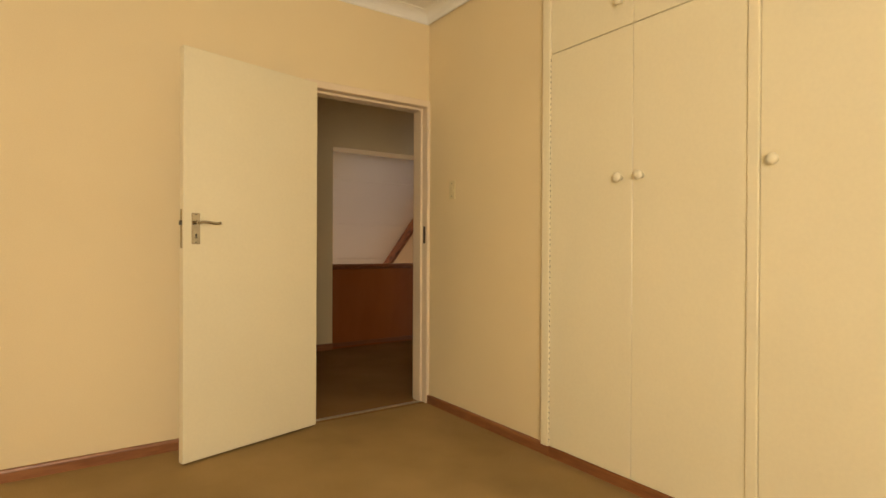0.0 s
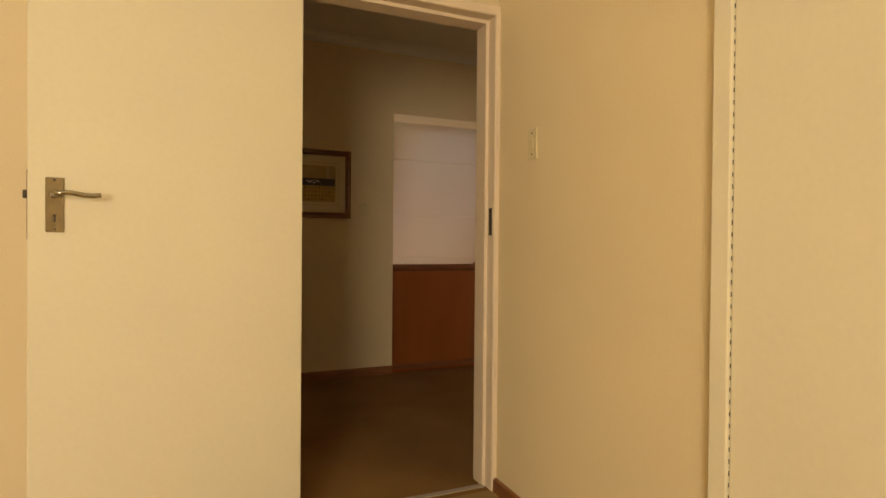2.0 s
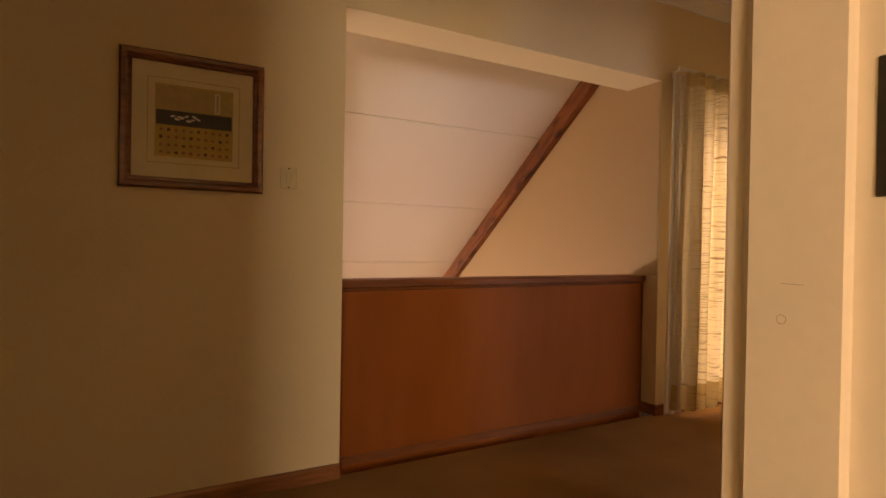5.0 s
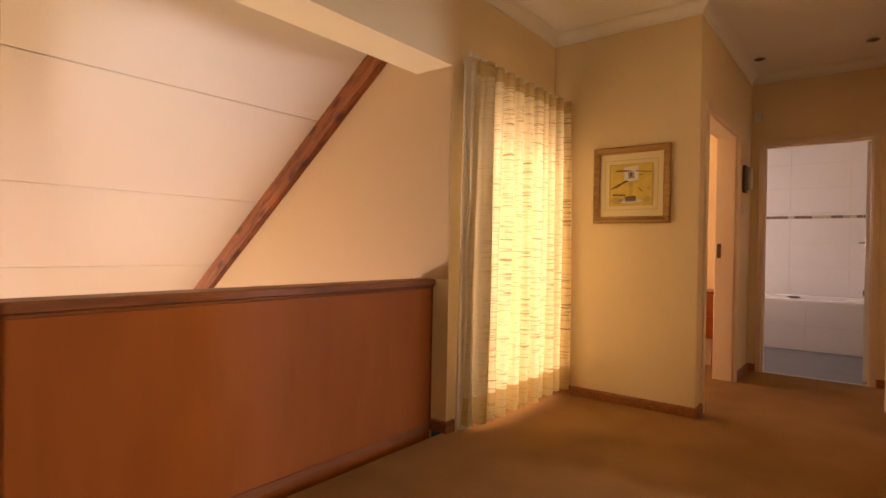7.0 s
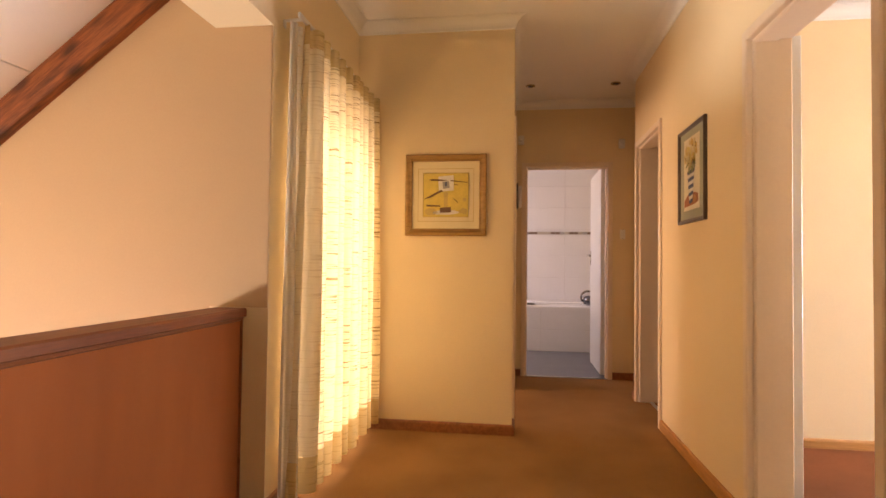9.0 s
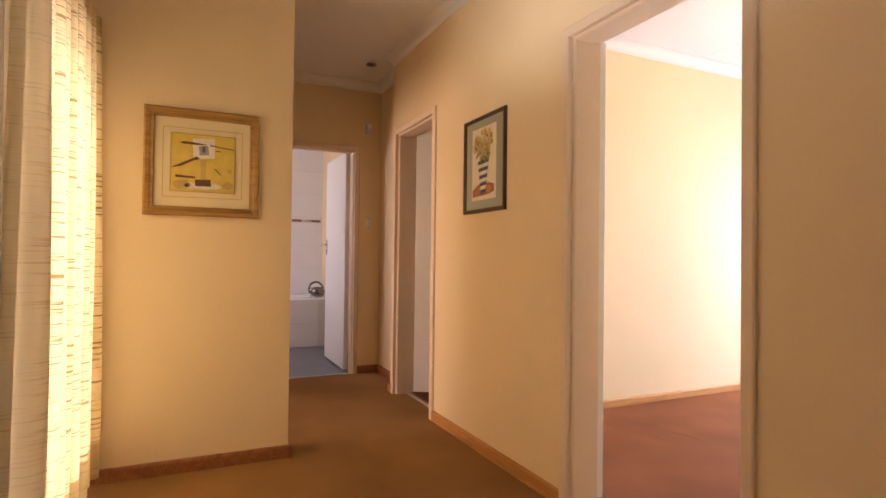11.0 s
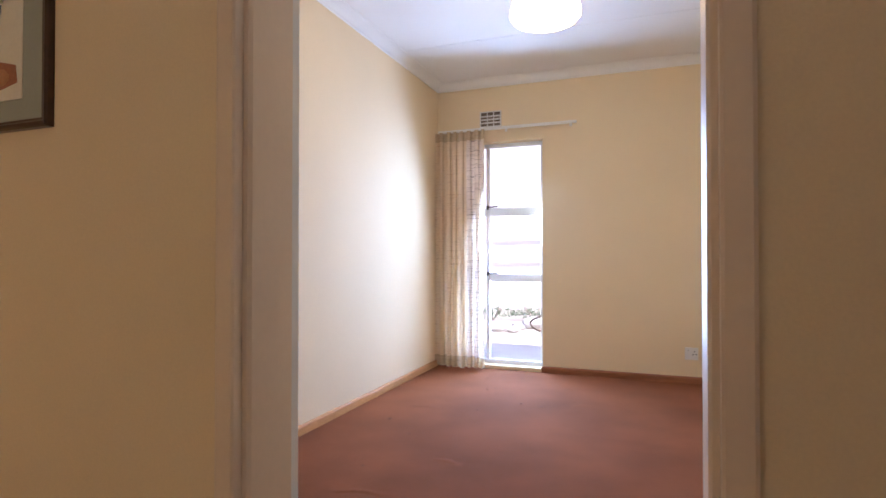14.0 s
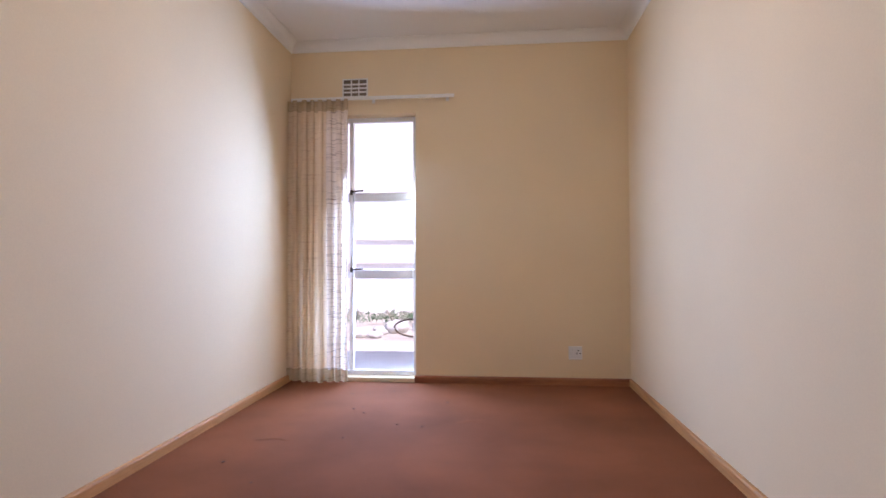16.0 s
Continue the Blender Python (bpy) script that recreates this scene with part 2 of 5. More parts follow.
M_PENCIL = mat("faint_pencil_brown", (0.42, 0.30, 0.20), rough=0.8, var=0.1, scale=40)
# grey-brown stands for the shade behind the vent's slats
M_VENTBACK = mat("shaded_vent_back", (0.20, 0.16, 0.12), rough=0.9, var=0.15, scale=30)
M_DARK = mat("dark_gap", (0.03, 0.025, 0.02), rough=0.8, var=0.1, scale=20)
M_CURT = cloth("cream_open_weave_cloth", (0.36, 0.27, 0.13), (0.90, 0.83, 0.62), 0.60, 0.05)
# side copy of the cream cloth, toned for having no daylight behind it
M_CURT_SIDE = cloth("cream_unlit_side_cloth", (0.66, 0.57, 0.40), (0.82, 0.75, 0.58), 0.26)
M_CURT_HEM = cloth("cream_doubled_cloth", (0.48, 0.36, 0.17), (0.68, 0.55, 0.30), 0.35)
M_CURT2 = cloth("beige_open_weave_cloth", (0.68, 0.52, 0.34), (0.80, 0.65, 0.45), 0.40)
# lit copy of the beige cloth: the window's glow is in its tone
M_CURT2_EDGE = cloth("beige_daylit_sheer_cloth", (0.36, 0.28, 0.21), (0.80, 0.70, 0.58), 0.62)
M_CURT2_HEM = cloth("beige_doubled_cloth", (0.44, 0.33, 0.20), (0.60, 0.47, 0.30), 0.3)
M_LINING = cloth("white_lining_cloth", (0.72, 0.68, 0.58), (0.80, 0.77, 0.70), 0.4)
M_GLASS = glass("window_glass")
M_WINFRAME = mat("white_window_enamel", (0.82, 0.84, 0.87), rough=0.3, var=0.03, scale=4, bump=0.03)
M_GILT = wood("gilt_frame_wood", (0.22, 0.11, 0.03), (0.44, 0.25, 0.075), "X", rough=0.35)
M_MAHOG = wood("mahogany_frame_wood", (0.12, 0.035, 0.016), (0.26, 0.085, 0.034), "X", rough=0.25, coat=0.4)
M_BLACKF = wood("dark_thin_frame_wood", (0.045, 0.024, 0.014), (0.085, 0.045, 0.026), "X", rough=0.3)
M_MOUNT = mat("cream_mount_board", (0.74, 0.64, 0.42), rough=0.8, var=0.02, scale=10, bump=0.02)
M_MOUNT_G = mat("grey_green_mount_board", (0.36, 0.38, 0.31), rough=0.8, var=0.03, scale=10, bump=0.02)
M_PAPER = mat("ivory_print_paper", (0.78, 0.73, 0.60), rough=0.8, var=0.04, scale=12, bump=0.02)
M_GOLD = mat("gold_fillet", (0.55, 0.40, 0.14), rough=0.4, metal=0.6, var=0.1, scale=30)


def flat(name, c, var=0.12, scale=25.0, rough=0.75):
    return mat(name, c, rough=rough, var=var, scale=scale, fine=200, bump=0.02)


# ---- mesh helpers ----
def mesh(bm, name, material):
    me = bpy.data.meshes.new(name)
    bm.normal_update()
    bm.to_mesh(me)
    bm.free()
    me.materials.append(material)
    return me


def part(name, bm, material, parent, label=""):
    """Links a bmesh as one mesh object under a thing or a part."""
    ob = new(name, mesh(bm, name, material))
    ob.parent = parent
    if label:
        tagged(ob, label)
    return ob


def thing(name, at, label, category, group="", kind="", rz=0.0):
    ob = new(name)
    ob.empty_display_size = 0.05
    ob.matrix_world = pose(*at, 0, 0, rz)
    return tagged(ob, label, category, group, kind)


def solid(name, bm, material, label, category, kind="structure", group=""):
    """A top-level object that is one mesh, given in world coordinates."""
    return tagged(new(name, mesh(bm, name, material)), label, category, group, kind)


def box(bm, x0, x1, y0, y1, z0, z1, bevel=0.0, seg=1):
    r = bmesh.ops.create_cube(bm, size=1.0)
    vs = r["verts"]
    bmesh.ops.scale(bm, vec=(abs(x1 - x0), abs(y1 - y0), abs(z1 - z0)), verts=vs)
    bmesh.ops.translate(bm, vec=((x0 + x1) / 2, (y0 + y1) / 2, (z0 + z1) / 2), verts=vs)
    if bevel:
        es = list({e for v in vs for e in v.link_edges})
        bmesh.ops.bevel(bm, geom=es, offset=bevel, segments=seg, profile=0.5, affect="EDGES")
    return bm


def boxes(*rows, bevel=0.0, seg=1):
    bm = bmesh.new()
    for r in rows:
        box(bm, *r, bevel=bevel, seg=seg)
    return bm


def sweep(path, profile, closed=False, bm=None):
    """Sweeps a closed profile of (u, z) along a flat path of (x, y); u is measured to the left of the way, mitred at the corners."""
    bm = bm or bmesh.new()
    n = len(path)
    rings = []
    for i, p in enumerate(path):
        p = Vector(p)
        a = Vector(path[i - 1]) if (i or closed) else None
        b = Vector(path[(i + 1) % n]) if (i < n - 1 or closed) else None
        d1 = (p - a).normalized() if a is not None else (b - p).normalized()
        d2 = (b - p).normalized() if b is not None else d1
        n1, n2 = Vector((-d1.y, d1.x)), Vector((-d2.y, d2.x))
        m = (n1 + n2) / (1 + n1.dot(n2))
        rings.append([bm.verts.new((p.x + m.x * u, p.y + m.y * u, z)) for u, z in profile])
    k = len(profile)
    for i in range(n if closed else n - 1):
        r0, r1 = rings[i], rings[(i + 1) % n]
        for j in range(k):
            bm.faces.new((r0[j], r0[(j + 1) % k], r1[(j + 1) % k], r1[j]))
    if not closed:
        bm.faces.new(list(reversed(rings[0])))
        bm.faces.new(rings[-1])
    bmesh.ops.recalc_face_normals(bm, faces=bm.faces[:])
    return bm


def lathe(profile, seg=24, bm=None, centre=(0, 0, 0), axis="Z"):
    """Turns a profile of (radius, height) about an axis."""
    bm = bm or bmesh.new()
    rings = []
    c = Vector(centre)
    for r, h in profile:
        ring = []
        for i in range(seg):
            a = 2 * math.pi * i / seg
            p = Vector((r * math.cos(a), r * math.sin(a), h))
            if axis == "X":
                p = Vector((p.z, p.x, p.y))
            elif axis == "Y":
                p = Vector((p.x, p.z, p.y))
            ring.append(bm.verts.new(c + p))
        rings.append(ring)
    for a, b in zip(rings, rings[1:]):
        for i in range(seg):
            f = bm.faces.new((a[i], a[(i + 1) % seg], b[(i + 1) % seg], b[i]))
            f.smooth = True
    for ring in (rings[0], rings[-1]):
        bm.faces.new(ring)
    bmesh.ops.recalc_face_normals(bm, faces=bm.faces[:])
    return bm


def tube(points, radius, seg=8, bm=None):
    bm = bm or bmesh.new()
    pts = [Vector(p) for p in points]
    rings = []
    for i, p in enumerate(pts):
        d = (pts[min(i + 1, len(pts) - 1)] - pts[max(i - 1, 0)]).normalized()
        up = Vector((0, 0, 1)) if abs(d.z) < 0.9 else Vector((1, 0, 0))
        s = d.cross(up).normalized()
        t = s.cross(d)
        rings.append([bm.verts.new(p + radius * (math.cos(2 * math.pi * k / seg) * s + math.sin(2 * math.pi * k / seg) * t)) for k in range(seg)])
    for a, b in zip(rings, rings[1:]):
        for k in range(seg):
            f = bm.faces.new((a[k], a[(k + 1) % seg], b[(k + 1) % seg], b[k]))
            f.smooth = True
    bm.faces.new(rings[0])
    bm.faces.new(rings[-1])
    bmesh.ops.recalc_face_normals(bm, faces=bm.faces[:])
    return bm


def wall(name, along, a0, a1, t0, t1, z0, z1, material, holes=(), label="cream painted plaster wall"):
    """A straight wall along x or y, from a0 to a1, t0 to t1 thick; holes are (b0, b1, low, high)."""
    bm = bmesh.new()

    def put(b0, b1, c0, c1):
        if b1 - b0 > 1e-4 and c1 - c0 > 1e-4:
            if along == "x":
                box(bm, b0, b1, t0, t1, c0, c1)
            else:
                box(bm, t0, t1, b0, b1, c0, c1)
    at = a0
    for b0, b1, lo, hi in sorted(holes):
        put(at, b0, z0, z1)
        put(b0, b1, z0, lo)
        put(b0, b1, hi, z1)
        at = b1
    put(at, a1, z0, z1)
    bmesh.ops.remove_doubles(bm, verts=bm.verts[:], dist=1e-5)
    return solid(name, bm, material, label, "wall")


# ---- the plan ----
CORN, CEIL = 2.59, 2.66      # cornice foot, ceiling
DH = 2.07                    # top of the door frames
N_Y = 2.16                   # landing's north wall
W1, W2 = 0.0, 0.15           # wall between the bedrooms and the landing

# door openings: frame outer edges
D1 = (-0.871, 0.034)            # first bedroom
D2 = (1.624, 2.520)          # small bedroom
D3 = (3.862, 4.648)           # south bedroom, off the passage
D4 = (3.72, 4.90)            # east bedroom, north side of the passage
DB = (0.205, 1.065)           # bathroom, along y
B_X = 5.445                   # passage end wall
P_Y = 1.13                   # passage north wall
S_X = 3.57                   # stub wall
R2 = (1.045, 3.652, -3.888)  # small bedroom: west, east, south
STEP_X = 4.70                # where the passage's south wall steps back
O_X, O_TOP = (0.238, 2.295), 2.105   # opening over the half wall
W8 = 0.012                   # first bedroom, short wall beside the door
CUP = -1.125                 # where the cupboards begin

# ---- large structure ----
G = 0.012


def hole(d, top=DH):
    return (d[0] + G, d[1] - G, -0.2, top - G)


wall("wall_1", "x", -3.45, STEP_X, W1, W2, 0, CEIL + 0.05, M_WALL, [hole(D1), hole(D2), hole(D3)])
wall("wall_2", "x", STEP_X, B_X, -0.15, 0.0, 0, CEIL + 0.05, M_WALL)
wall("wall_3", "x", -2.3, S_X + 0.15, N_Y, N_Y + 0.27, 0, CEIL + 0.05, M_WALL, [(O_X[0], O_X[1], -0.4, O_TOP), (2.52, 3.49, 0.06, 2.06)])
wall("wall_4", "y", P_Y, N_Y, S_X, S_X + 0.15, 0, CEIL + 0.05, M_WALL)
wall("wall_5", "x", S_X + 0.15, B_X, P_Y, P_Y + 0.15, 0, CEIL + 0.05, M_WALL, [hole(D4)])
wall("wall_6", "y", -0.15, 2.3, B_X, B_X + 0.12, 0, CEIL + 0.05, M_WALL, [hole(DB)])
wall("wall_7", "y", W2, N_Y, -2.45, -2.3, 0, CEIL + 0.05, M_WALL)
# first bedroom
wall("wall_8", "y", CUP, 0.0, W8, 0.12, 0, CEIL + 0.05, M_WALL)
wall("wall_9", "x", -3.3, 0.62, -4.72, -4.55, 0, CEIL + 0.05, M_WALL, [(-3.27, -2.07, 0.5, 2.1)])
wall("wall_10", "y", -4.72, 0.0, -3.45, -3.3, 0, CEIL + 0.05, M_WALL)
wall("wall_11", "y", -4.55, 0.0, 0.62, 0.75, 0, CEIL + 0.05, M_WALL)
# small bedroom
wall("wall_12", "y", R2[2], 0.0, R2[0] - 0.15, R2[0], 0, CEIL + 0.05, M_WALL)
wall("wall_13", "y", R2[2], 0.0, R2[1], R2[1] + 0.15, 0, CEIL + 0.05, M_WALL)
wall("wall_14", "x", R2[0] - 0.15, R2[1] + 0.15, R2[2] - 0.24, R2[2], 0, CEIL + 0.05, M_WALL, [(2.654, 3.50, 0.03, 2.085)])
# south bedroom off the passage
wall("wall_15", "x", R2[1] + 0.15, 6.6, -3.6, -3.45, 0, CEIL + 0.05, M_WALL, [(4.6, 6.0, 0.85, 2.0)])
wall("wall_16", "y", -3.45, -0.15, 6.45, 6.6, 0, CEIL + 0.05, M_WALL)
wall("wall_17", "x", B_X, 6.45, -0.3, -0.15, 0, CEIL + 0.05, M_WALL)
# east bedroom north of the passage
wall("wall_18", "x", S_X, B_X, 4.15, 4.3, 0, CEIL + 0.05, M_WALL, [(3.8, 5.3, 0.8, 2.0)])
wall("wall_19", "y", N_Y + 0.27, 4.15, S_X, S_X + 0.15, 0, CEIL + 0.05, M_WALL)
wall("wall_20", "y", 2.3, 4.15, B_X, B_X + 0.12, 0, CEIL + 0.05, M_WALL)
# bathroom shell
wall("wall_21", "x", B_X + 0.12, 8.0, 2.25, 2.4, 0, CEIL + 0.05, M_WALL, [(6.1, 7.1, 1.15, 2.05)])
wall("wall_22", "x", B_X + 0.12, 8.0, -0.15, 0.0, 0, CEIL + 0.05, M_WALL)
wall("wall_23", "y", 0.0, 2.25, 7.85, 8.0, 0, CEIL + 0.05, M_WALL)
# stair void beyond the half wall
GX = 2.297
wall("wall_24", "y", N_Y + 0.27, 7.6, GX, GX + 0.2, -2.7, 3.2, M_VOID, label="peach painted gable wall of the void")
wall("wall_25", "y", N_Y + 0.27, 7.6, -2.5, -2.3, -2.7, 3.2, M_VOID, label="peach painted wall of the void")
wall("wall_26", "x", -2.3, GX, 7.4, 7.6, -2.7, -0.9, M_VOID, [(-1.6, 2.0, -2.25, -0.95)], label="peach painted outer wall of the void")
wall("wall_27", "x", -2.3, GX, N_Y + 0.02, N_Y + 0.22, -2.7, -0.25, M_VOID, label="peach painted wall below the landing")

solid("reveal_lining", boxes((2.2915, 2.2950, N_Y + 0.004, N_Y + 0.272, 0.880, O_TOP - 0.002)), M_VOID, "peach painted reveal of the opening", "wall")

ROOMS = {
    "floor_bedroom": (boxes((-3.3, 0.62, -4.55, W1, -0.25, 0.0)), M_CARPET1, "beige cut-pile carpet, worn, in the bedroom"),
    "floor_small_bedroom": (boxes((R2[0], R2[1], R2[2], W1, -0.25, 0.0)), M_CARPET3, "russet brown carpet, slightly rucked and marked"),
    "floor_landing": (boxes((-2.3, B_X, W1, P_Y, -0.25, 0.0), (-2.3, S_X, P_Y, N_Y + 0.02, -0.25, 0.0), (STEP_X, B_X, -0.02, W1, -0.25, 0.0)), M_CARPET2, "tan cut-pile carpet on the landing"),
    "floor_south_bedroom": (boxes((R2[1] + 0.15, 6.45, -3.45, W1, -0.25, 0.0)), M_CARPET4, "dark brown carpet"),
    "floor_east_bedroom": (boxes((S_X + 0.15, B_X, P_Y, 4.15, -0.25, 0.0)), M_CARPET2, "tan carpet in the east bedroom"),
    "floor_void": (boxes((-2.3, GX, N_Y + 0.2, 7.4, -2.8, -2.7)), M_CARPET2, "tan floor at the foot of the stair void"),
}
for nm, (bm, m, lab) in ROOMS.items():
    solid(nm, bm, m, lab, "floor")
solid("floor_bathroom", boxes((B_X + 0.006, 7.85, 0.0, 2.25, -0.25, -0.003)), M_TILEFLOOR, "slate grey tiled bathroom floor", "floor")

# ceilings, with thin joints between the boards
def ceiling(name, x0, x1, y0, y1, joints=()):
    bm = bmesh.new()
    ys = [y0, *joints, y1]
    for a, b in zip(ys, ys[1:]):
        box(bm, x0, x1, a + (0.003 if a != y0 else 0), b - (0.003 if b != y1 else 0), CEIL, CEIL + 0.02)
    box(bm, x0, x1, y0, y1, CEIL + 0.024, CEIL + 0.06)
    return solid(name, bm, M_CEIL, "white painted board ceiling with fine joints", "ceiling")


ceiling("ceiling_bedroom", -3.3, 0.62, -4.55, W1, (-3.4, -2.2, -1.0))
ceiling("ceiling_small_bedroom", R2[0], R2[1], R2[2], W1, (-2.96, -2.0, -1.05))
ceiling("ceiling_landing", -2.3, S_X, W2, N_Y, ())
ceiling("ceiling_passage", S_X, B_X, W1, P_Y, ())
ceiling("ceiling_south_bedroom", R2[1] + 0.15, 6.45, -3.45, W1)
ceiling("ceiling_east_bedroom", S_X + 0.15, B_X, P_Y + 0.15, 4.15)
ceiling("ceiling_bathroom", B_X + 0.12, 7.85, 0.0, 2.25)


SLOPE = 0.765


def slope_z(y):
    return 2.345 - SLOPE * (y - 2.732)


bm = bmesh.new()
s_, c_ = math.sin(math.atan(SLOPE)), math.cos(math.atan(SLOPE))
edges_z = [3.40, 2.96, 2.44, 1.92, 1.385, 0.88, 0.37, -0.15, -0.95]
for za, zb in zip(edges_z, edges_z[1:]):
    ya, yb = 2.732 + (2.345 - za) / SLOPE, 2.732 + (2.345 - zb) / SLOPE
    g = 0.004
    ya, za, yb, zb = ya + g * c_, za - g * s_, yb - g * c_, zb + g * s_
    q = [(ya, za), (yb, zb), (yb + 0.02 * s_, zb + 0.02 * c_), (ya + 0.02 * s_, za + 0.02 * c_)]
    v = [[bm.verts.new((x, y, z)) for y, z in q] for x in (-2.3, GX)]
    for i in range(4):
        bm.faces.new((v[0][i], v[0][(i + 1) % 4], v[1][(i + 1) % 4], v[1][i]))
    bm.faces.new(v[0][::-1])
    bm.faces.new(v[1])
ya, yb = 2.732 + (2.345 - 3.4) / SLOPE, 2.732 + (2.345 + 1.0) / SLOPE
q = [(ya + 0.024 * s_, 3.4 + 0.024 * c_), (yb + 0.024 * s_, -1.0 + 0.024 * c_), (yb + 0.1 * s_, -1.0 + 0.1 * c_), (ya + 0.1 * s_, 3.4 + 0.1 * c_)]
v = [[bm.verts.new((x, y, z)) for y, z in q] for x in (-2.3, GX)]
for i in range(4):
    bm.faces.new((v[0][i], v[0][(i + 1) % 4], v[1][(i + 1) % 4], v[1][i]))
bm.faces.new(v[0][::-1])
bm.faces.new(v[1])
bmesh.ops.recalc_face_normals(bm, faces=bm.faces[:])
solid("ceiling_void", bm, M_BOARD, "white sloping board ceiling with thin shadow joints", "ceiling")
solid("roof_closing", boxes((-2.5, GX + 0.2, 1.2, N_Y + 0.27, CEIL + 0.06, 3.5)), M_CEIL, "plain closing wall above the header", "wall")

# cornices
COVE = [(0.0, CORN)] + [(0.075 - 0.068 * math.cos(a), CORN + 0.004 + 0.062 * math.sin(a)) for a in [radians(k * 15) for k in range(0, 7)]] + [(0.075, CEIL), (0.0, CEIL)]
CORNICES = {
    "bedroom": [(-3.3, -4.55), (0.0, -4.55), (0.0, 0.0), (-3.3, 0.0)],
    "small_bedroom": [(R2[0], R2[2]), (R2[1], R2[2]), (R2[1], 0.0), (R2[0], 0.0)],
    "landing": [(-2.3, W2), (STEP_X, W2), (STEP_X, 0.0), (B_X, 0.0), (B_X, P_Y), (S_X, P_Y), (S_X, N_Y), (-2.3, N_Y)],
}
for nm, pth in CORNICES.items():
    solid("cornice_" + nm, sweep(pth, COVE, closed=True), M_CEIL, "white plaster cove cornice", "cornice")

# baseboards: a small round on the top edge
def baseboard(path, material, label="red-brown varnished wooden baseboard", h=0.066):
    return solid("baseboard", sweep(path, [(0.0, 0.0), (0.016, 0.0), (0.016, h - 0.013), (0.012, h - 0.003), (0.0, h)]), material, label, "baseboard")


baseboard([(W8 - 0.001, CUP - 0.035), (W8 - 0.001, -0.018)], M_BASE_Y, h=0.058)
baseboard([(D1[0], 0.0), (-3.3, 0.0)], M_BASE_X, h=0.058)
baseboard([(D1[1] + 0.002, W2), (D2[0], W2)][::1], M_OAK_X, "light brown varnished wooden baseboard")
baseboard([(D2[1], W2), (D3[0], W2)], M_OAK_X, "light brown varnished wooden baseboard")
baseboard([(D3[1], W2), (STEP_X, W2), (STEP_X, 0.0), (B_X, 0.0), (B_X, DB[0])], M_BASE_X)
baseboard([(B_X, DB[1]), (B_X, P_Y), (D4[1], P_Y)], M_BASE_X)
baseboard([(D4[0], P_Y), (S_X, P_Y), (S_X, N_Y), (O_X[1], N_Y), (O_X[1], N_Y + 0.112)], M_BASE_X)
baseboard([(O_X[0], N_Y), (-2.3, N_Y), (-2.3, W2), (D1[0], W2)], M_BASE_X)
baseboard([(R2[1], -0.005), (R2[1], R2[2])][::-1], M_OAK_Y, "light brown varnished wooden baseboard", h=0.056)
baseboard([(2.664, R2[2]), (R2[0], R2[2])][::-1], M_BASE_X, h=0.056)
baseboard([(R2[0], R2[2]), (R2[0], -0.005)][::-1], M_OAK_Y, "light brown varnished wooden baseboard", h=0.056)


# ---- doors ----
def door_frame(parent, width, thick, top, material=M_FRAME):
    """Pressed metal frame round an opening, swept with mitred corners: local x across the opening, y from the leaf's side (0) to the far face."""
    p = 0.012
    prof = [(0.0, -p), (0.006, -p - 0.004), (0.040, -p - 0.004), (0.044, -p), (0.044, 0.045), (0.058, 0.0465), (0.058, thick - 0.02), (0.053, thick - 0.012),
            (0.044, thick - 0.010), (0.044, thick + p), (0.040, thick + p + 0.004), (0.006, thick + p + 0.004), (0.0, thick + p)]
    bm = bmesh.new()
    st = []
    for k in range(4):
        ring = []
        for u, v in prof:
            x = u if k < 2 else width - u
            z = 0.0 if k in (0, 3) else top - u
            ring.append(bm.verts.new((x, v, z)))
        st.append(ring)
    n = len(prof)
    for a, b in zip(st, st[1:]):
        for j in range(n):
            bm.faces.new((a[j], a[(j + 1) % n], b[(j + 1) % n], b[j]))
    bm.faces.new(st[0])
    bm.faces.new(st[-1])
    bmesh.ops.recalc_face_normals(bm, faces=bm.faces[:])
    return part("door_frame", bm, material, parent, "off-white painted pressed metal door frame")


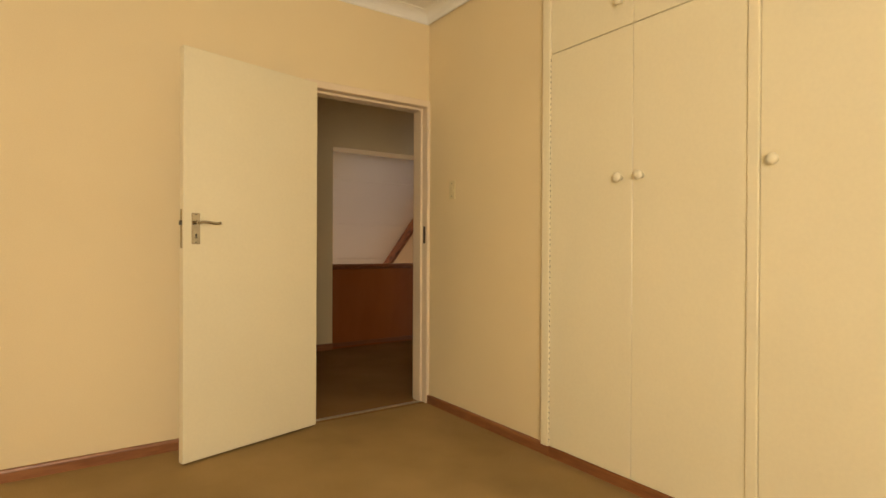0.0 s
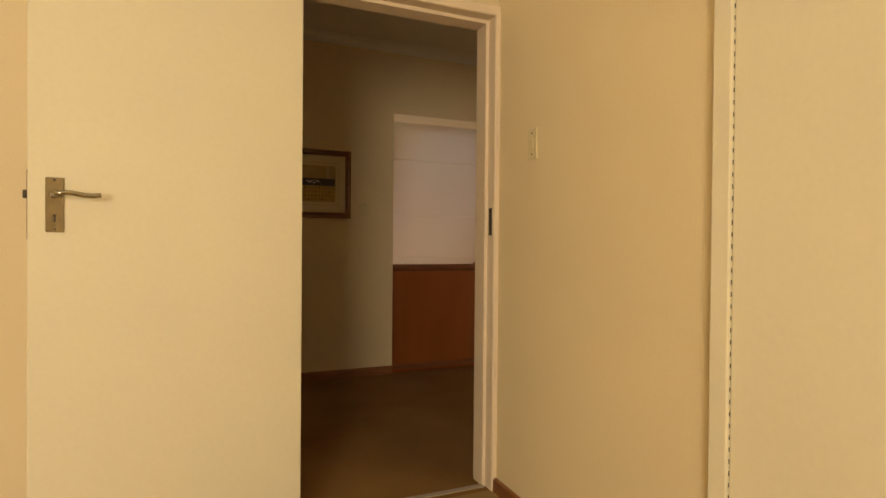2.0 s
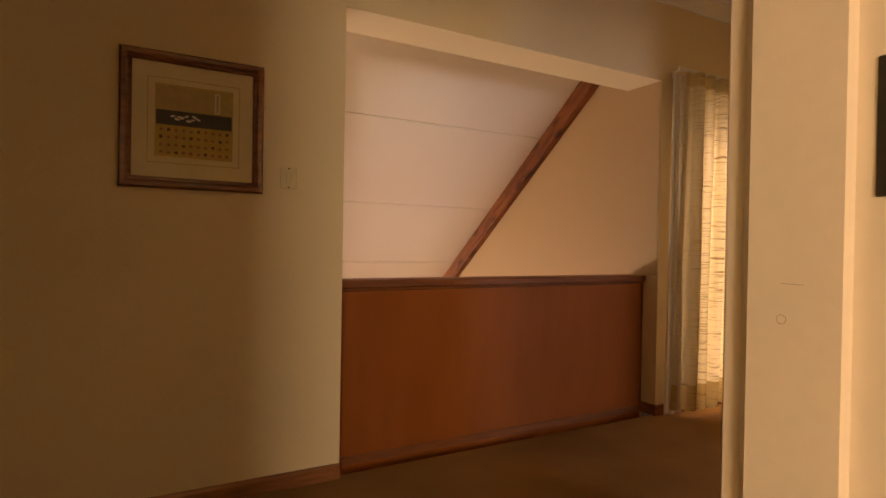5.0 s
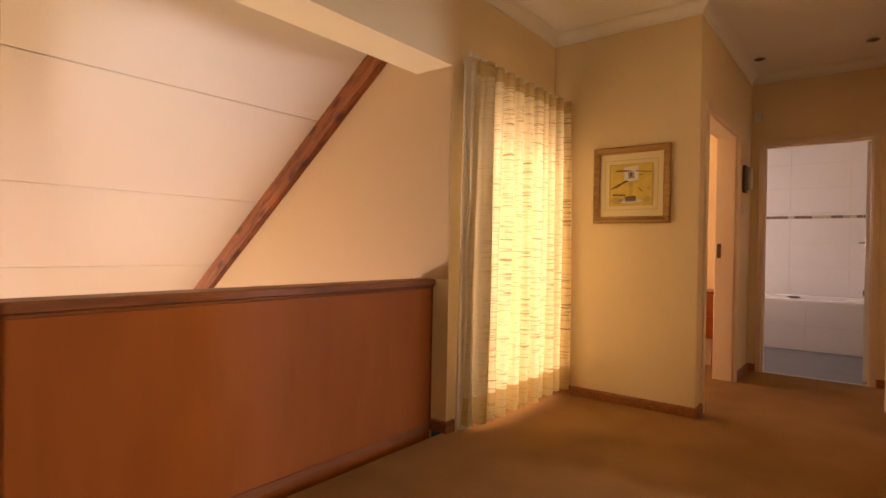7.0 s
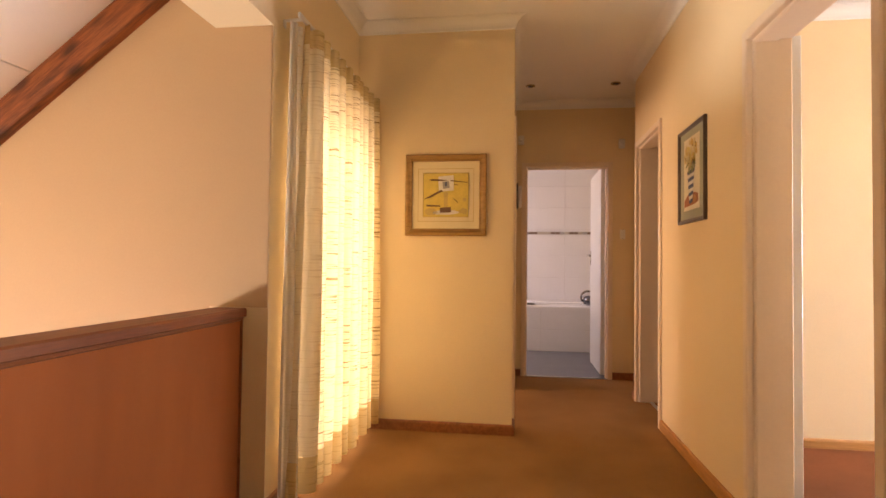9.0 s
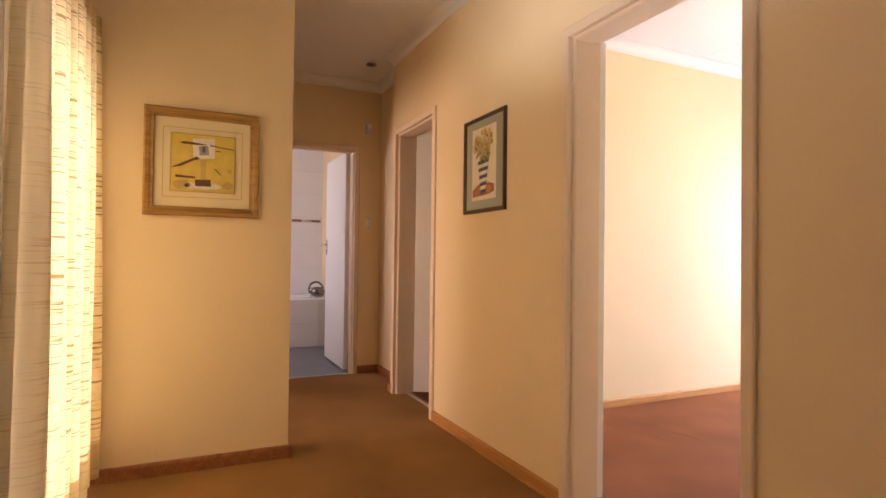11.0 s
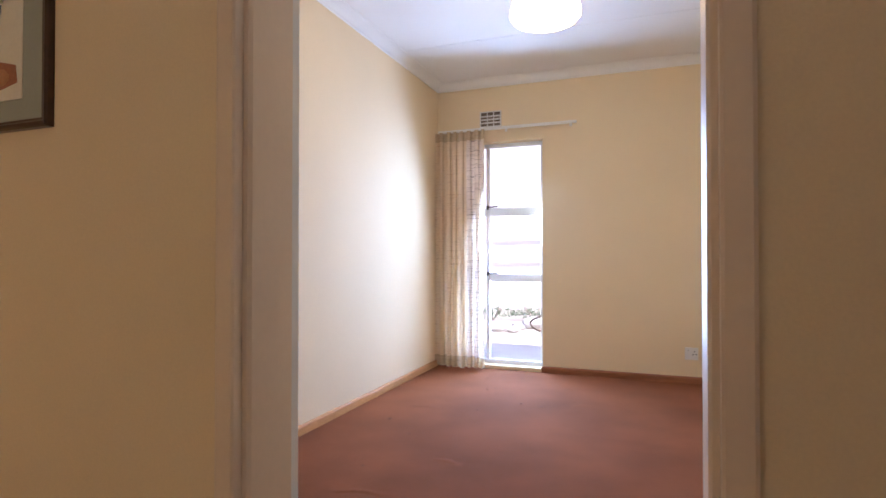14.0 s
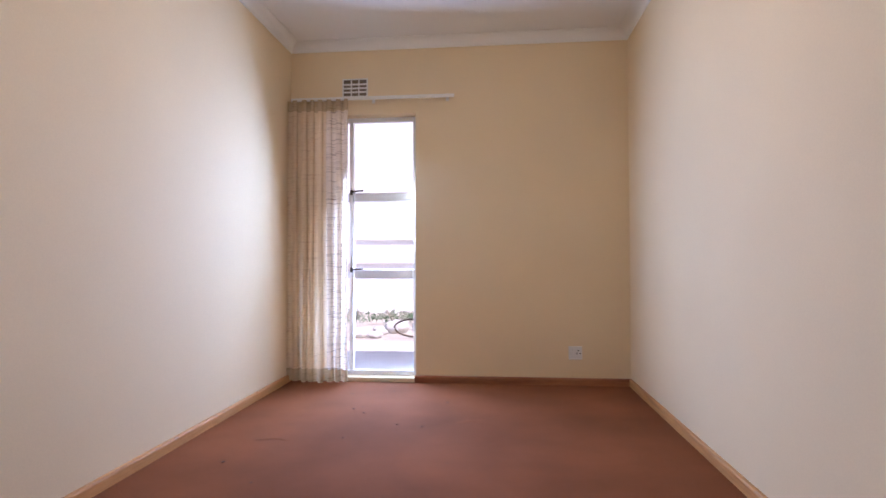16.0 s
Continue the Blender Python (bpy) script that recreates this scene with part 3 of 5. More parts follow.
def door_leaf(parent, hinge_x, width, height, swing, material, handle=M_BRASS, flip=1, z0=0.012, lock_z=1.08):
    """A flush leaf hung at hinge_x; swing in degrees about the hinge, flip -1 where the leaf lies towards -x when shut. The pivot is the knuckle."""
    piv = new("leaf", None)
    bm = box(bmesh.new(), 0.0, width, 0.0, 0.040, z0, z0 + height, bevel=0.002)
    if flip < 0:
        bmesh.ops.scale(bm, vec=(-1, 1, 1), verts=bm.verts[:])
        bmesh.ops.reverse_faces(bm, faces=bm.faces[:])
    me = mesh(bm, "leaf", material)
    bpy.data.objects.remove(piv)
    leaf = new("leaf", me)
    leaf.parent = parent
    leaf.matrix_basis = pose(hinge_x, -0.016, 0, 0, 0, swing)
    hx = flip * (width - 0.060)
    for side in (0, 1):
        y = -0.001 if side == 0 else 0.041
        s = -1 if side == 0 else 1
        part("handle_plate", box(bmesh.new(), hx - 0.021, hx + 0.021, y, y + s * 0.006, lock_z, lock_z + 0.152, bevel=0.002), handle, leaf, "worn satin metal lock plate")
        bm = tube([(hx, y, lock_z + 0.105), (hx, y + s * 0.03, lock_z + 0.105), (hx, y + s * 0.046, lock_z + 0.105)], 0.0095, 10)
        pts = [(hx + flip * 0.004, y + s * 0.046, lock_z + 0.105)] + [(hx - flip * 0.013 * k, y + s * (0.047 + 0.004 * math.sin(k * 0.35)), lock_z + 0.105 + 0.003 * math.sin(k * 0.8)) for k in range(1, 9)]
        tube(pts, 0.0075, 10, bm)
        part("lever_handle", bm, handle, leaf, "curved satin metal lever handle")
        bm = lathe([(0.0042, 0.0), (0.0042, 0.002)], 12, centre=(hx, y + s * 0.0062, lock_z + 0.045), axis="Y")
        box(bm, hx - 0.002, hx + 0.002, y + s * 0.006, y + s * 0.0085, lock_z + 0.028, lock_z + 0.044)
        part("keyhole", bm, M_DARK, leaf)
        for zz in (0.008, 0.144):
            part("screw", lathe([(0.0032, -0.0012), (0.0032, 0.0012)], 10, centre=(hx, y + s * 0.0068, lock_z + zz), axis="Y"), M_STEEL, leaf)
    bm = box(bmesh.new(), flip * width, flip * (width + 0.0015), 0.009, 0.031, lock_z - 0.02, lock_z + 0.17, bevel=0.0004)
    part("lock_edge_plate", bm, handle, leaf)
    part("latch_bolt", boxes((flip * (width + 0.001), flip * (width + 0.010), 0.013, 0.027, lock_z + 0.092, lock_z + 0.115), bevel=0.002), M_STEEL, leaf, "dark metal latch bolt")
    for z in (0.22, 1.05, 1.82):
        part("hinge", tube([(0, -0.004, z), (0, -0.004, z + 0.1)], 0.007, 8), material, leaf)
    return leaf


d1 = thing("door_1", (D1[0], W1, 0), "cream painted flush door standing wide open", "door", kind="structure")
door_frame(d1, D1[1] - D1[0], W2 - W1, DH)
door_leaf(d1, 0.046, 0.79, 2.03, -164.5, M_CREAM)
J1 = D1[1] - D1[0] - 0.044     # the jamb's rebate face
bm = boxes((J1 - 0.002, J1 + 0.0015, 0.004, 0.030, 1.095, 1.212), bevel=0.0008)
part("strike_plate", bm, M_STEEL, d1, "dark worn metal strike plate")
bm = bmesh.new()
ring = [[bm.verts.new((J1 - 0.0142, 0.097 + r * math.cos(a), 0.985 + r * math.sin(a))) for r in (0.0040, 0.0046)] for a in [2 * math.pi * k / 20 for k in range(20)]]
for k in range(20):
    p_, q_ = ring[k], ring[(k + 1) % 20]
    bm.faces.new((p_[0], p_[1], q_[1], q_[0]))
part("pencil_ring", bm, M_PENCIL, d1, "faint dark ring drawn on the jamb")
part("scratch", boxes((J1 - 0.0145, J1 - 0.0138, 0.078, 0.098, 1.018, 1.0186)), M_PENCIL, d1, "thin dark scratch on the jamb")

d2 = thing("door_2", (D2[0], W1, 0), "white painted door opened into the small bedroom", "door", kind="structure")
door_frame(d2, D2[1] - D2[0], W2 - W1, DH)
door_leaf(d2, D2[1] - D2[0] - 0.026, 0.805, 2.03, 172.0, M_WHITE, M_CHROME, flip=-1)
sp = part("strike_plate", boxes((0.0445, 0.047, 0.002, 0.030, 1.005, 1.135), bevel=0.0006), M_CHROME, d2, "bright metal strike plate")
part("strike_slot", boxes((0.0468, 0.0476, 0.020, 0.025, 1.028, 1.115)), M_DARK, sp)
for zz in (1.015, 1.126):
    part("screw", lathe([(0.004, 0.0), (0.004, 0.0008)], 10, centre=(0.047, 0.016, zz), axis="X"), M_STEEL, sp)

d3 = thing("door_3", (D3[0], W1, 0), "white painted door ajar into the south bedroom", "door", kind="structure")
door_frame(d3, D3[1] - D3[0], W2 - W1, DH)
door_leaf(d3, D3[1] - D3[0] - 0.048, 0.688, 2.03, 62.0, M_WHITE, M_CHROME, flip=-1)

d4 = thing("door_4", (D4[1], P_Y + 0.15, 0), "cream painted door opened into the east bedroom", "door", kind="structure", rz=180)
door_frame(d4, D4[1] - D4[0], 0.15, DH)
door_leaf(d4, D4[1] - D4[0] - 0.048, 1.08, 2.03, 88.0, M_FRAME, M_CHROME, flip=-1)
part("strike_plate", boxes((0.0445, 0.047, 0.002, 0.034, 1.02, 1.14), bevel=0.0006), M_STEEL, d4, "dark worn metal strike plate")

d5 = thing("door_5", (B_X + 0.12, DB[0], 0), "white painted door opened into the bathroom", "door", kind="structure", rz=90)
door_frame(d5, DB[1] - DB[0], 0.12, DH)
door_leaf(d5, 0.048, 0.76, 2.03, -90.0, M_WHITE, M_CHROME)

M_ALU = mat("brushed_aluminium_strip", (0.62, 0.60, 0.56), rough=0.35, metal=1.0, var=0.08, scale=60)
for x0, x1, y in ((D1[0] + 0.05, D1[1] - 0.05, 0.045), (D2[0] + 0.05, D2[1] - 0.05, 0.045), (D3[0] + 0.05, D3[1] - 0.05, 0.045)):
    solid("threshold_strip", boxes((x0, x1, y - 0.016, y + 0.016, 0.0, 0.006), bevel=0.003), M_ALU, "thin metal carpet strip in the doorway", "threshold")
solid("threshold_strip", boxes((B_X - 0.012, B_X + 0.022, DB[0] + 0.05, DB[1] - 0.05, 0.0, 0.006), bevel=0.003), M_ALU, "thin pale strip at the bathroom floor's edge", "threshold")

# ---- half wall on the landing ----
hw = thing("half_wall", (O_X[0], N_Y, 0), "red-brown veneered half wall with a dark varnished rail", "railing", kind="structure")
L = O_X[1] - O_X[0]
part("panel", box(bmesh.new(), 0.0015, L - 0.0015, 0.120, 0.220, -0.25, 0.834, bevel=0.002), M_PANEL, hw)
part("top_rail", sweep([(0.0, 0.170), (L, 0.170)], [(-0.067, 0.838), (-0.073, 0.843), (-0.073, 0.870), (-0.066, 0.877), (0.066, 0.877), (0.073, 0.870), (0.073, 0.843), (0.067, 0.838)]), M_CAP, hw, "dark red-brown varnished top rail")
part("rail_moulding", sweep([(0.0, 0.120), (L, 0.120)], [(-0.0, 0.822), (-0.008, 0.826), (-0.010, 0.836), (-0.0, 0.836)][::-1]), M_CAP, hw)
part("end_trim", box(bmesh.new(), L - 0.012, L, 0.111, 0.120, 0.0, 0.834, bevel=0.002), M_CAP, hw)
part("foot_moulding", box(bmesh.new(), 0.0, L - 0.012, 0.111, 0.120, 0.0, 0.040, bevel=0.002), M_CAP, hw)

# rafter against the gable
bm = bmesh.new()
p0, p1 = Vector((0, 2.30, slope_z(2.30))), Vector((0, 7.0, slope_z(7.0)))
dn = Vector((0, -s_, -c_))
prof = [(GX - 0.055, 0.0), (GX - 0.0005, 0.0), (GX - 0.0005, 0.130), (GX - 0.049, 0.130), (GX - 0.055, 0.124)]
ra = [[bm.verts.new((x, *(p + dn * (d + 0.001)).yz)) for x, d in prof] for p in (p0, p1)]
for i in range(5):
    bm.faces.new((ra[0][i], ra[0][(i + 1) % 5], ra[1][(i + 1) % 5], ra[1][i]))
bm.faces.new(ra[0][::-1])
bm.faces.new(ra[1])
bmesh.ops.recalc_face_normals(bm, faces=bm.faces[:])
solid("rafter", bm, M_RAFTER, "orange-brown varnished pine rafter along the gable wall", "beam")


# ---- built-in cupboards, first bedroom ----
C_FACE = -0.018


def cupboard(y_top, y_bot, st, knobs, name_label):
    """One unit: side stile, a pair of tall doors, a pair of upper doors, knobs, piano hinges; local origin at its foot on the wall line."""
    c = thing("cupboard", (0.0, y_top, 0.0), name_label, "cupboard", "built-in cupboards")
    w = y_top - y_bot
    part("side_stile", box(bmesh.new(), -0.028, 0.02, -st, 0.0, 0.060, CORN - 0.0, bevel=0.004, seg=2), M_CREAM, c, "cream painted face stile")
    part("carcass", boxes((0.002, 0.60, -w, -st, 0.062, CORN + 0.0), bevel=0.0), M_CREAM, c)
    part("plinth", box(bmesh.new(), -0.006, 0.02, -w, -0.036, 0.0, 0.056, bevel=0.002), M_BASE_Y, c, "red-brown varnished plinth board")
    dw = (w - st) / 2
    for i in range(2):
        a, b = -st - i * dw - 0.0013, -st - (i + 1) * dw + 0.0013
        low = part("door", box(bmesh.new(), C_FACE, 0.0, b, a, 0.062, 2.0475, bevel=0.0025), M_CREAM, c)
        up = part("upper_door", box(bmesh.new(), C_FACE, 0.0, b, a, 2.0515, CORN - 0.006, bevel=0.0025), M_CREAM, c)
        at_far, inset = knobs[i]
        ky = (b + inset) if at_far else (a - inset)
        knob = [(0.012, 0.0), (0.010, 0.008), (0.011, 0.014), (0.019, 0.020), (0.0215, 0.027), (0.019, 0.034), (0.011, 0.038), (0.002, 0.0395)]
        for o, z in ((low, 1.384), (up, 2.165)):
            part("knob", lathe([(r, -h) for r, h in knob], 20, centre=(C_FACE, ky, z), axis="X"), M_CREAM, o, "round cream painted wooden knob")
        hy = (a + 0.004) if at_far else (b - 0.004)
        bm = bmesh.new()
        for k in range(70):
            z = 0.10 + k * 0.0275
            box(bm, C_FACE - 0.004, C_FACE + 0.004, hy - 0.004, hy + 0.004, z, z + 0.0165)
        part("piano_hinge", bm, M_CREAM, low, "painted piano hinge with dark gaps")
        # dark strip behind the knuckles, painting the shade seen in their gaps
        part("hinge_shade_strip", box(bmesh.new(), C_FACE - 0.001, C_FACE + 0.002, hy - 0.003, hy + 0.003, 0.09, 2.03), M_DARK, low)
    return c


PAIR = ((True, 0.060), (False, 0.046))
cupboard(CUP, -2.152, 0.050, PAIR, "cream painted built-in cupboard with two tall and two upper doors")
cupboard(-2.1525, -3.170, 0.0415, ((False, 0.050), (True, 0.050)), "cream painted built-in cupboard with closed doors and round knobs")
cupboard(-3.1705, -4.170, 0.0415, PAIR, "cream painted built-in cupboard with closed doors and round knobs")
solid("cupboard_end_panel", boxes((-0.018, 0.60, -4.548, -4.172, 0.0, CORN), bevel=0.002), M_CREAM, "cream painted filler panel beside the cupboards", "panel")
solid("cupboard_frieze", boxes((0.0, 0.62, -4.55, CUP, CORN + 0.002, CEIL - 0.001)), M_CREAM, "cream painted frieze over the cupboards", "panel")


# ---- electrical fittings ----
def rocker_switch(at, rz, material, label, w=0.062, h=0.118):
    """A wall switch: local y points out of the wall."""
    s = thing("light_switch", at, label, "switch", rz=rz)
    part("face_plate", box(bmesh.new(), -w / 2, w / 2, 0.0, 0.008, -h / 2, h / 2, bevel=0.003, seg=2), material, s)
    part("rocker", box(bmesh.new(), -0.012, 0.012, 0.007, 0.0125, -0.022, 0.022, bevel=0.002), material, s)
    for z in (-0.040, 0.040):
        part("screw", lathe([(0.0035, 0.0), (0.0035, 0.0012)], 10, centre=(0, 0.008, z), axis="Y"), M_STEEL, s)
    return s


rocker_switch((W8, -0.285, 1.440), 90, M_PLASTIC, "aged ivory plastic light switch on the cream wall")
rocker_switch((-0.006, N_Y, 1.322), 180, M_PLASTIC, "ivory plastic switch on the landing wall", w=0.07, h=0.09)
rocker_switch((5.08, P_Y, 1.445), 180, M_PLASTIC_W, "small white plastic switch in the passage", w=0.06, h=0.1)


def socket(at, rz, label):
    s = thing("wall_socket", at, label, "socket", rz=rz)
    part("face_plate", box(bmesh.new(), -0.05, 0.05, 0.0, 0.009, -0.05, 0.05, bevel=0.003, seg=2), M_PLASTIC_W, s)
    for x, z in ((-0.022, 0.018), (-0.034, -0.004), (-0.010, -0.004)):
        part("pin_hole", lathe([(0.0052, 0.0), (0.0052, 0.001)], 12, centre=(x, 0.0088, z), axis="Y"), M_DARK, s)
    part("rocker", box(bmesh.new(), 0.014, 0.034, 0.008, 0.0125, -0.015, 0.012, bevel=0.0015), M_PLASTIC_W, s)
    for x, z in ((0.024, 0.024),):
        part("indicator", lathe([(0.003, 0.0), (0.003, 0.001)], 8, centre=(x, 0.0088, z), axis="Y"), M_DARK, s)
    part("skirt", box(bmesh.new(), -0.048, 0.048, 0.0, 0.014, -0.047, -0.041, bevel=0.001), M_PLASTIC_W, s)
    return s


socket((1.450, R2[2], 0.242), 0, "white plastic wall socket with switch above the baseboard")

# intercom handset and sensor in the passage
ic = thing("intercom", (5.09, P_Y, 1.70), "dark wall intercom with a white handset", "intercom", rz=180)
part("backplate", box(bmesh.new(), -0.055, 0.055, 0.0, 0.03, -0.115, 0.115, bevel=0.006, seg=2), M_STEEL, ic)
part("handset", box(bmesh.new(), -0.05, -0.008, 0.03, 0.065, -0.10, 0.10, bevel=0.012, seg=3), M_PLASTIC_W, ic, "white plastic handset")


def wall_sensor(at):
    sn = thing("wall_sensor", at, "small white alarm sensor high on the passage wall", "sensor", "alarm sensors", rz=90)
    part("body", box(bmesh.new(), -0.028, 0.028, 0.0, 0.036, -0.045, 0.045, bevel=0.010, seg=3), M_PLASTIC_W, sn)
    part("lens", lathe([(0.018, 0.0), (0.016, 0.006), (0.008, 0.010), (0.001, 0.011)], 16, centre=(0, 0.036, -0.008), axis="Y"), M_PLASTIC_W, sn)


wall_sensor((B_X - 0.001, P_Y - 0.055, 2.29))
wall_sensor((B_X - 0.001, 0.125, 2.24))
rocker_switch((B_X - 0.001, 0.112, 1.375), 90, M_PLASTIC_W, "small white plastic switch beside the bathroom door", w=0.05, h=0.09)


def downlight(at):
    """A small recessed spot: trim ring, bezel and an unlit dark bulb face."""
    d = thing("downlight", at, "small unlit recessed spot in the passage ceiling", "lamp", "passage downlights")
    part("trim_ring", lathe([(0.030, -0.001), (0.041, -0.001), (0.043, -0.004), (0.040, -0.008), (0.032, -0.009), (0.029, -0.004)], 24), M_BRASS, d, "worn metal trim ring")
    part("bulb_face", lathe([(0.029, -0.0005), (0.029, -0.004), (0.015, -0.006), (0.002, -0.0065)], 20), M_DARK, d, "dark bulb face")


downlight((4.92, 1.00, CEIL))
downlight((4.92, 0.27, CEIL))


# ---- pictures ----
def picture(name, at, rz, w, h, material, face, depth, label, group=""):
    """A framed print: local x across, y out of the wall, origin at the centre on the wall. The moulding is swept round with mitred corners."""
    p = thing(name, at, label, "picture", group, rz=rz)
    prof = [(0.0, 0.0), (0.0, depth * 0.7), (face * 0.18, depth), (face * 0.5, depth * 0.93), (face * 0.72, depth * 0.70), (face * 0.9, depth * 0.72), (face, depth * 0.55), (face, 0.0)]
    bm = bmesh.new()
    st = []
    for sx, sz in ((-1, -1), (1, -1), (1, 1), (-1, 1)):
        st.append([bm.verts.new((sx * (w / 2 - u), d, sz * (h / 2 - u))) for u, d in prof])
    n = len(prof)
    for i in range(4):
        a, b = st[i], st[(i + 1) % 4]
        for j in range(n):
            bm.faces.new((a[j], a[(j + 1) % n], b[(j + 1) % n], b[j]))
    bmesh.ops.recalc_face_normals(bm, faces=bm.faces[:])
    part("frame", bm, material, p)
    return p


def slab(p, name, material, x0, x1, z0, z1, y, t=0.0016, label=""):
    return part(name, box(bmesh.new(), x0, x1, y, y + t, z0, z1), material, p, label)


def rim(p, name, material, x0, x1, z0, z1, y, w=0.004, t=0.002):
    bm = boxes((x0, x1, y, y + t, z0, z0 + w), (x0, x1, y, y + t, z1 - w, z1), (x0, x0 + w, y, y + t, z0 + w, z1 - w), (x1 - w, x1, y, y + t, z0 + w, z1 - w))
    return part(name, bm, material, p)


def dab(p, name, material, pts, y, t=0.0012):
    """A painted patch: a flat polygon of (x, z) a hair above the paper."""
    bm = bmesh.new()
    a = [bm.verts.new((x, y, z)) for x, z in pts]
    b = [bm.verts.new((x, y + t, z)) for x, z in pts]
    k = len(pts)
    for i in range(k):
        bm.faces.new((a[i], a[(i + 1) % k], b[(i + 1) % k], b[i]))
    bm.faces.new(a)
    bm.faces.new(b[::-1])
    bmesh.ops.recalc_face_normals(bm, faces=bm.faces[:])
    return part(name, bm, material, p)


def blob(cx, cz, rx, rz_, n=12, wob=0.18, turn=0.0):
    out = []
    for i in range(n):
        a = 2 * math.pi * i / n
        r = 1 + random.uniform(-wob, wob)
        x, z = rx * r * math.cos(a), rz_ * r * math.sin(a)
        out.append((cx + x * math.cos(turn) - z * math.sin(turn), cz + x * math.sin(turn) + z * math.cos(turn)))
    return out


P_OCHRE, P_YEL, P_BROWN, P_RUST = flat("ochre_paint", (0.55, 0.40, 0.13)), flat("mustard_paint", (0.68, 0.52, 0.12)), flat("umber_paint", (0.14, 0.075, 0.04)), flat("rust_paint", (0.42, 0.17, 0.09))
P_BLUE, P_PALE, P_GREEN, P_GREY = flat("slate_blue_paint", (0.09, 0.11, 0.20)), flat("pale_paint", (0.74, 0.72, 0.68)), flat("sage_paint", (0.28, 0.31, 0.14)), flat("grey_paint", (0.32, 0.32, 0.33))
P_DARKBAND = flat("charcoal_paint", (0.085, 0.075, 0.075))

# print with rows of dots, beside the half wall
pa = picture("picture", (-0.372, N_Y, 1.508), 180, 0.515, 0.52, M_MAHOG, 0.042, 0.026, "square print with rows of dots in a mahogany frame")
slab(pa, "mount", M_MOUNT, -0.218, 0.218, -0.220, 0.220, 0.006)
rim(pa, "mount_line", M_GOLD, -0.165, 0.165, -0.163, 0.163, 0.0078, 0.003, 0.0015)
slab(pa, "print", P_OCHRE, -0.137, 0.137, -0.137, 0.137, 0.0082)
slab(pa, "sky_band", flat("tan_paint", (0.50, 0.38, 0.18)), -0.136, 0.136, 0.040, 0.133, 0.0100)
slab(pa, "dark_band", P_DARKBAND, -0.136, 0.136, -0.016, 0.040, 0.0100)
rim(pa, "gold_edge", M_GOLD, -0.139, 0.139, -0.139, 0.139, 0.0100, 0.004, 0.003)
rim(pa, "outlined_sign", P_PALE, -0.090, -0.072, 0.046, 0.125, 0.0118, 0.004)
for k in range(9):
    dab(pa, "pale_stroke", P_PALE, blob(0.075 - k * 0.011 + random.uniform(-0.004, 0.004), 0.012 + random.uniform(-0.010, 0.012), 0.009, 0.004, 8, 0.3, random.uniform(-0.5, 0.5)), 0.0118)
for r in range(4):
    for c in range(10):
        dab(pa, "dot", P_RUST if (r * 3 + c) % 4 else P_BROWN, blob(-0.118 + c * 0.0262, -0.034 - r * 0.029 + random.uniform(-0.002, 0.002), 0.0068, 0.0068, 7, 0.15), 0.0100)

# yellow abstract print on the stub wall
pb = picture("picture", (S_X, 1.565, 1.521), 90, 0.528, 0.528, M_GILT, 0.046, 0.030, "square yellow abstract print in a gilt wooden frame")
slab(pb, "mount", M_MOUNT, -0.222, 0.222, -0.222, 0.222, 0.006)
rim(pb, "mount_line", M_GOLD, -0.182, 0.182, -0.172, 0.172, 0.0078, 0.003, 0.0015)
slab(pb, "print", P_YEL, -0.145, 0.145, -0.140, 0.140, 0.0082)
rim(pb, "gold_edge", M_GOLD, -0.149, 0.149, -0.144, 0.144, 0.0100, 0.004, 0.003)
B0 = 0.0100
dab(pb, "pale_square", P_PALE, [(0.050, 0.120), (-0.050, 0.128), (-0.052, 0.030), (0.046, 0.020)], B0)
dab(pb, "grey_square", P_GREY, [(0.022, 0.085), (-0.020, 0.090), (-0.026, 0.045), (0.018, 0.040)], B0 + 0.0012)
dab(pb, "dark_eye", P_BLUE, blob(-0.001, 0.070, 0.008, 0.016, 10), B0 + 0.0024)
dab(pb, "brown_blade", P_BROWN, [(0.110, 0.098), (0.085, 0.104), (0.020, 0.100), (-0.020, 0.094), (0.030, 0.090), (0.090, 0.092)], B0 + 0.0036)
dab(pb, "thin_stroke", P_BROWN, [(-0.030, 0.096), (-0.140, 0.082), (-0.140, 0.078), (-0.030, 0.090)], B0 + 0.0012)
dab(pb, "diagonal_stroke", P_BROWN, [(0.030, 0.034), (0.135, -0.022), (0.140, -0.028), (0.100, -0.018), (0.045, 0.012), (0.015, 0.022)], B0 + 0.0012)
dab(pb, "stem", P_OCHRE, [(0.014, 0.020), (-0.014, 0.020), (-0.012, -0.090), (0.010, -0.090)], B0)
dab(pb, "base_block", P_BROWN, [(0.038, -0.082), (-0.034, -0.078), (-0.036, -0.112), (0.036, -0.114)], B0 + 0.0012)
dab(pb, "white_pool", P_PALE, blob(0.0, -0.112, 0.092, 0.015, 14, 0.1), B0)
dab(pb, "brown_bar", P_BROWN, [(0.125, -0.062), (0.036, -0.066), (0.036, -0.076), (0.125, -0.074)], B0)
dab(pb, "small_stroke", P_BROWN, [(-0.045, -0.020), (-0.085, -0.058), (-0.078, -0.046), (-0.060, -0.026)], B0)
dab(pb, "small_mark", P_OCHRE, blob(-0.122, -0.030, 0.012, 0.014, 9), B0)
dab(pb, "small_mark", P_BROWN, [(-0.055, 0.070), (-0.080, 0.068), (-0.080, 0.064), (-0.055, 0.064)], B0)
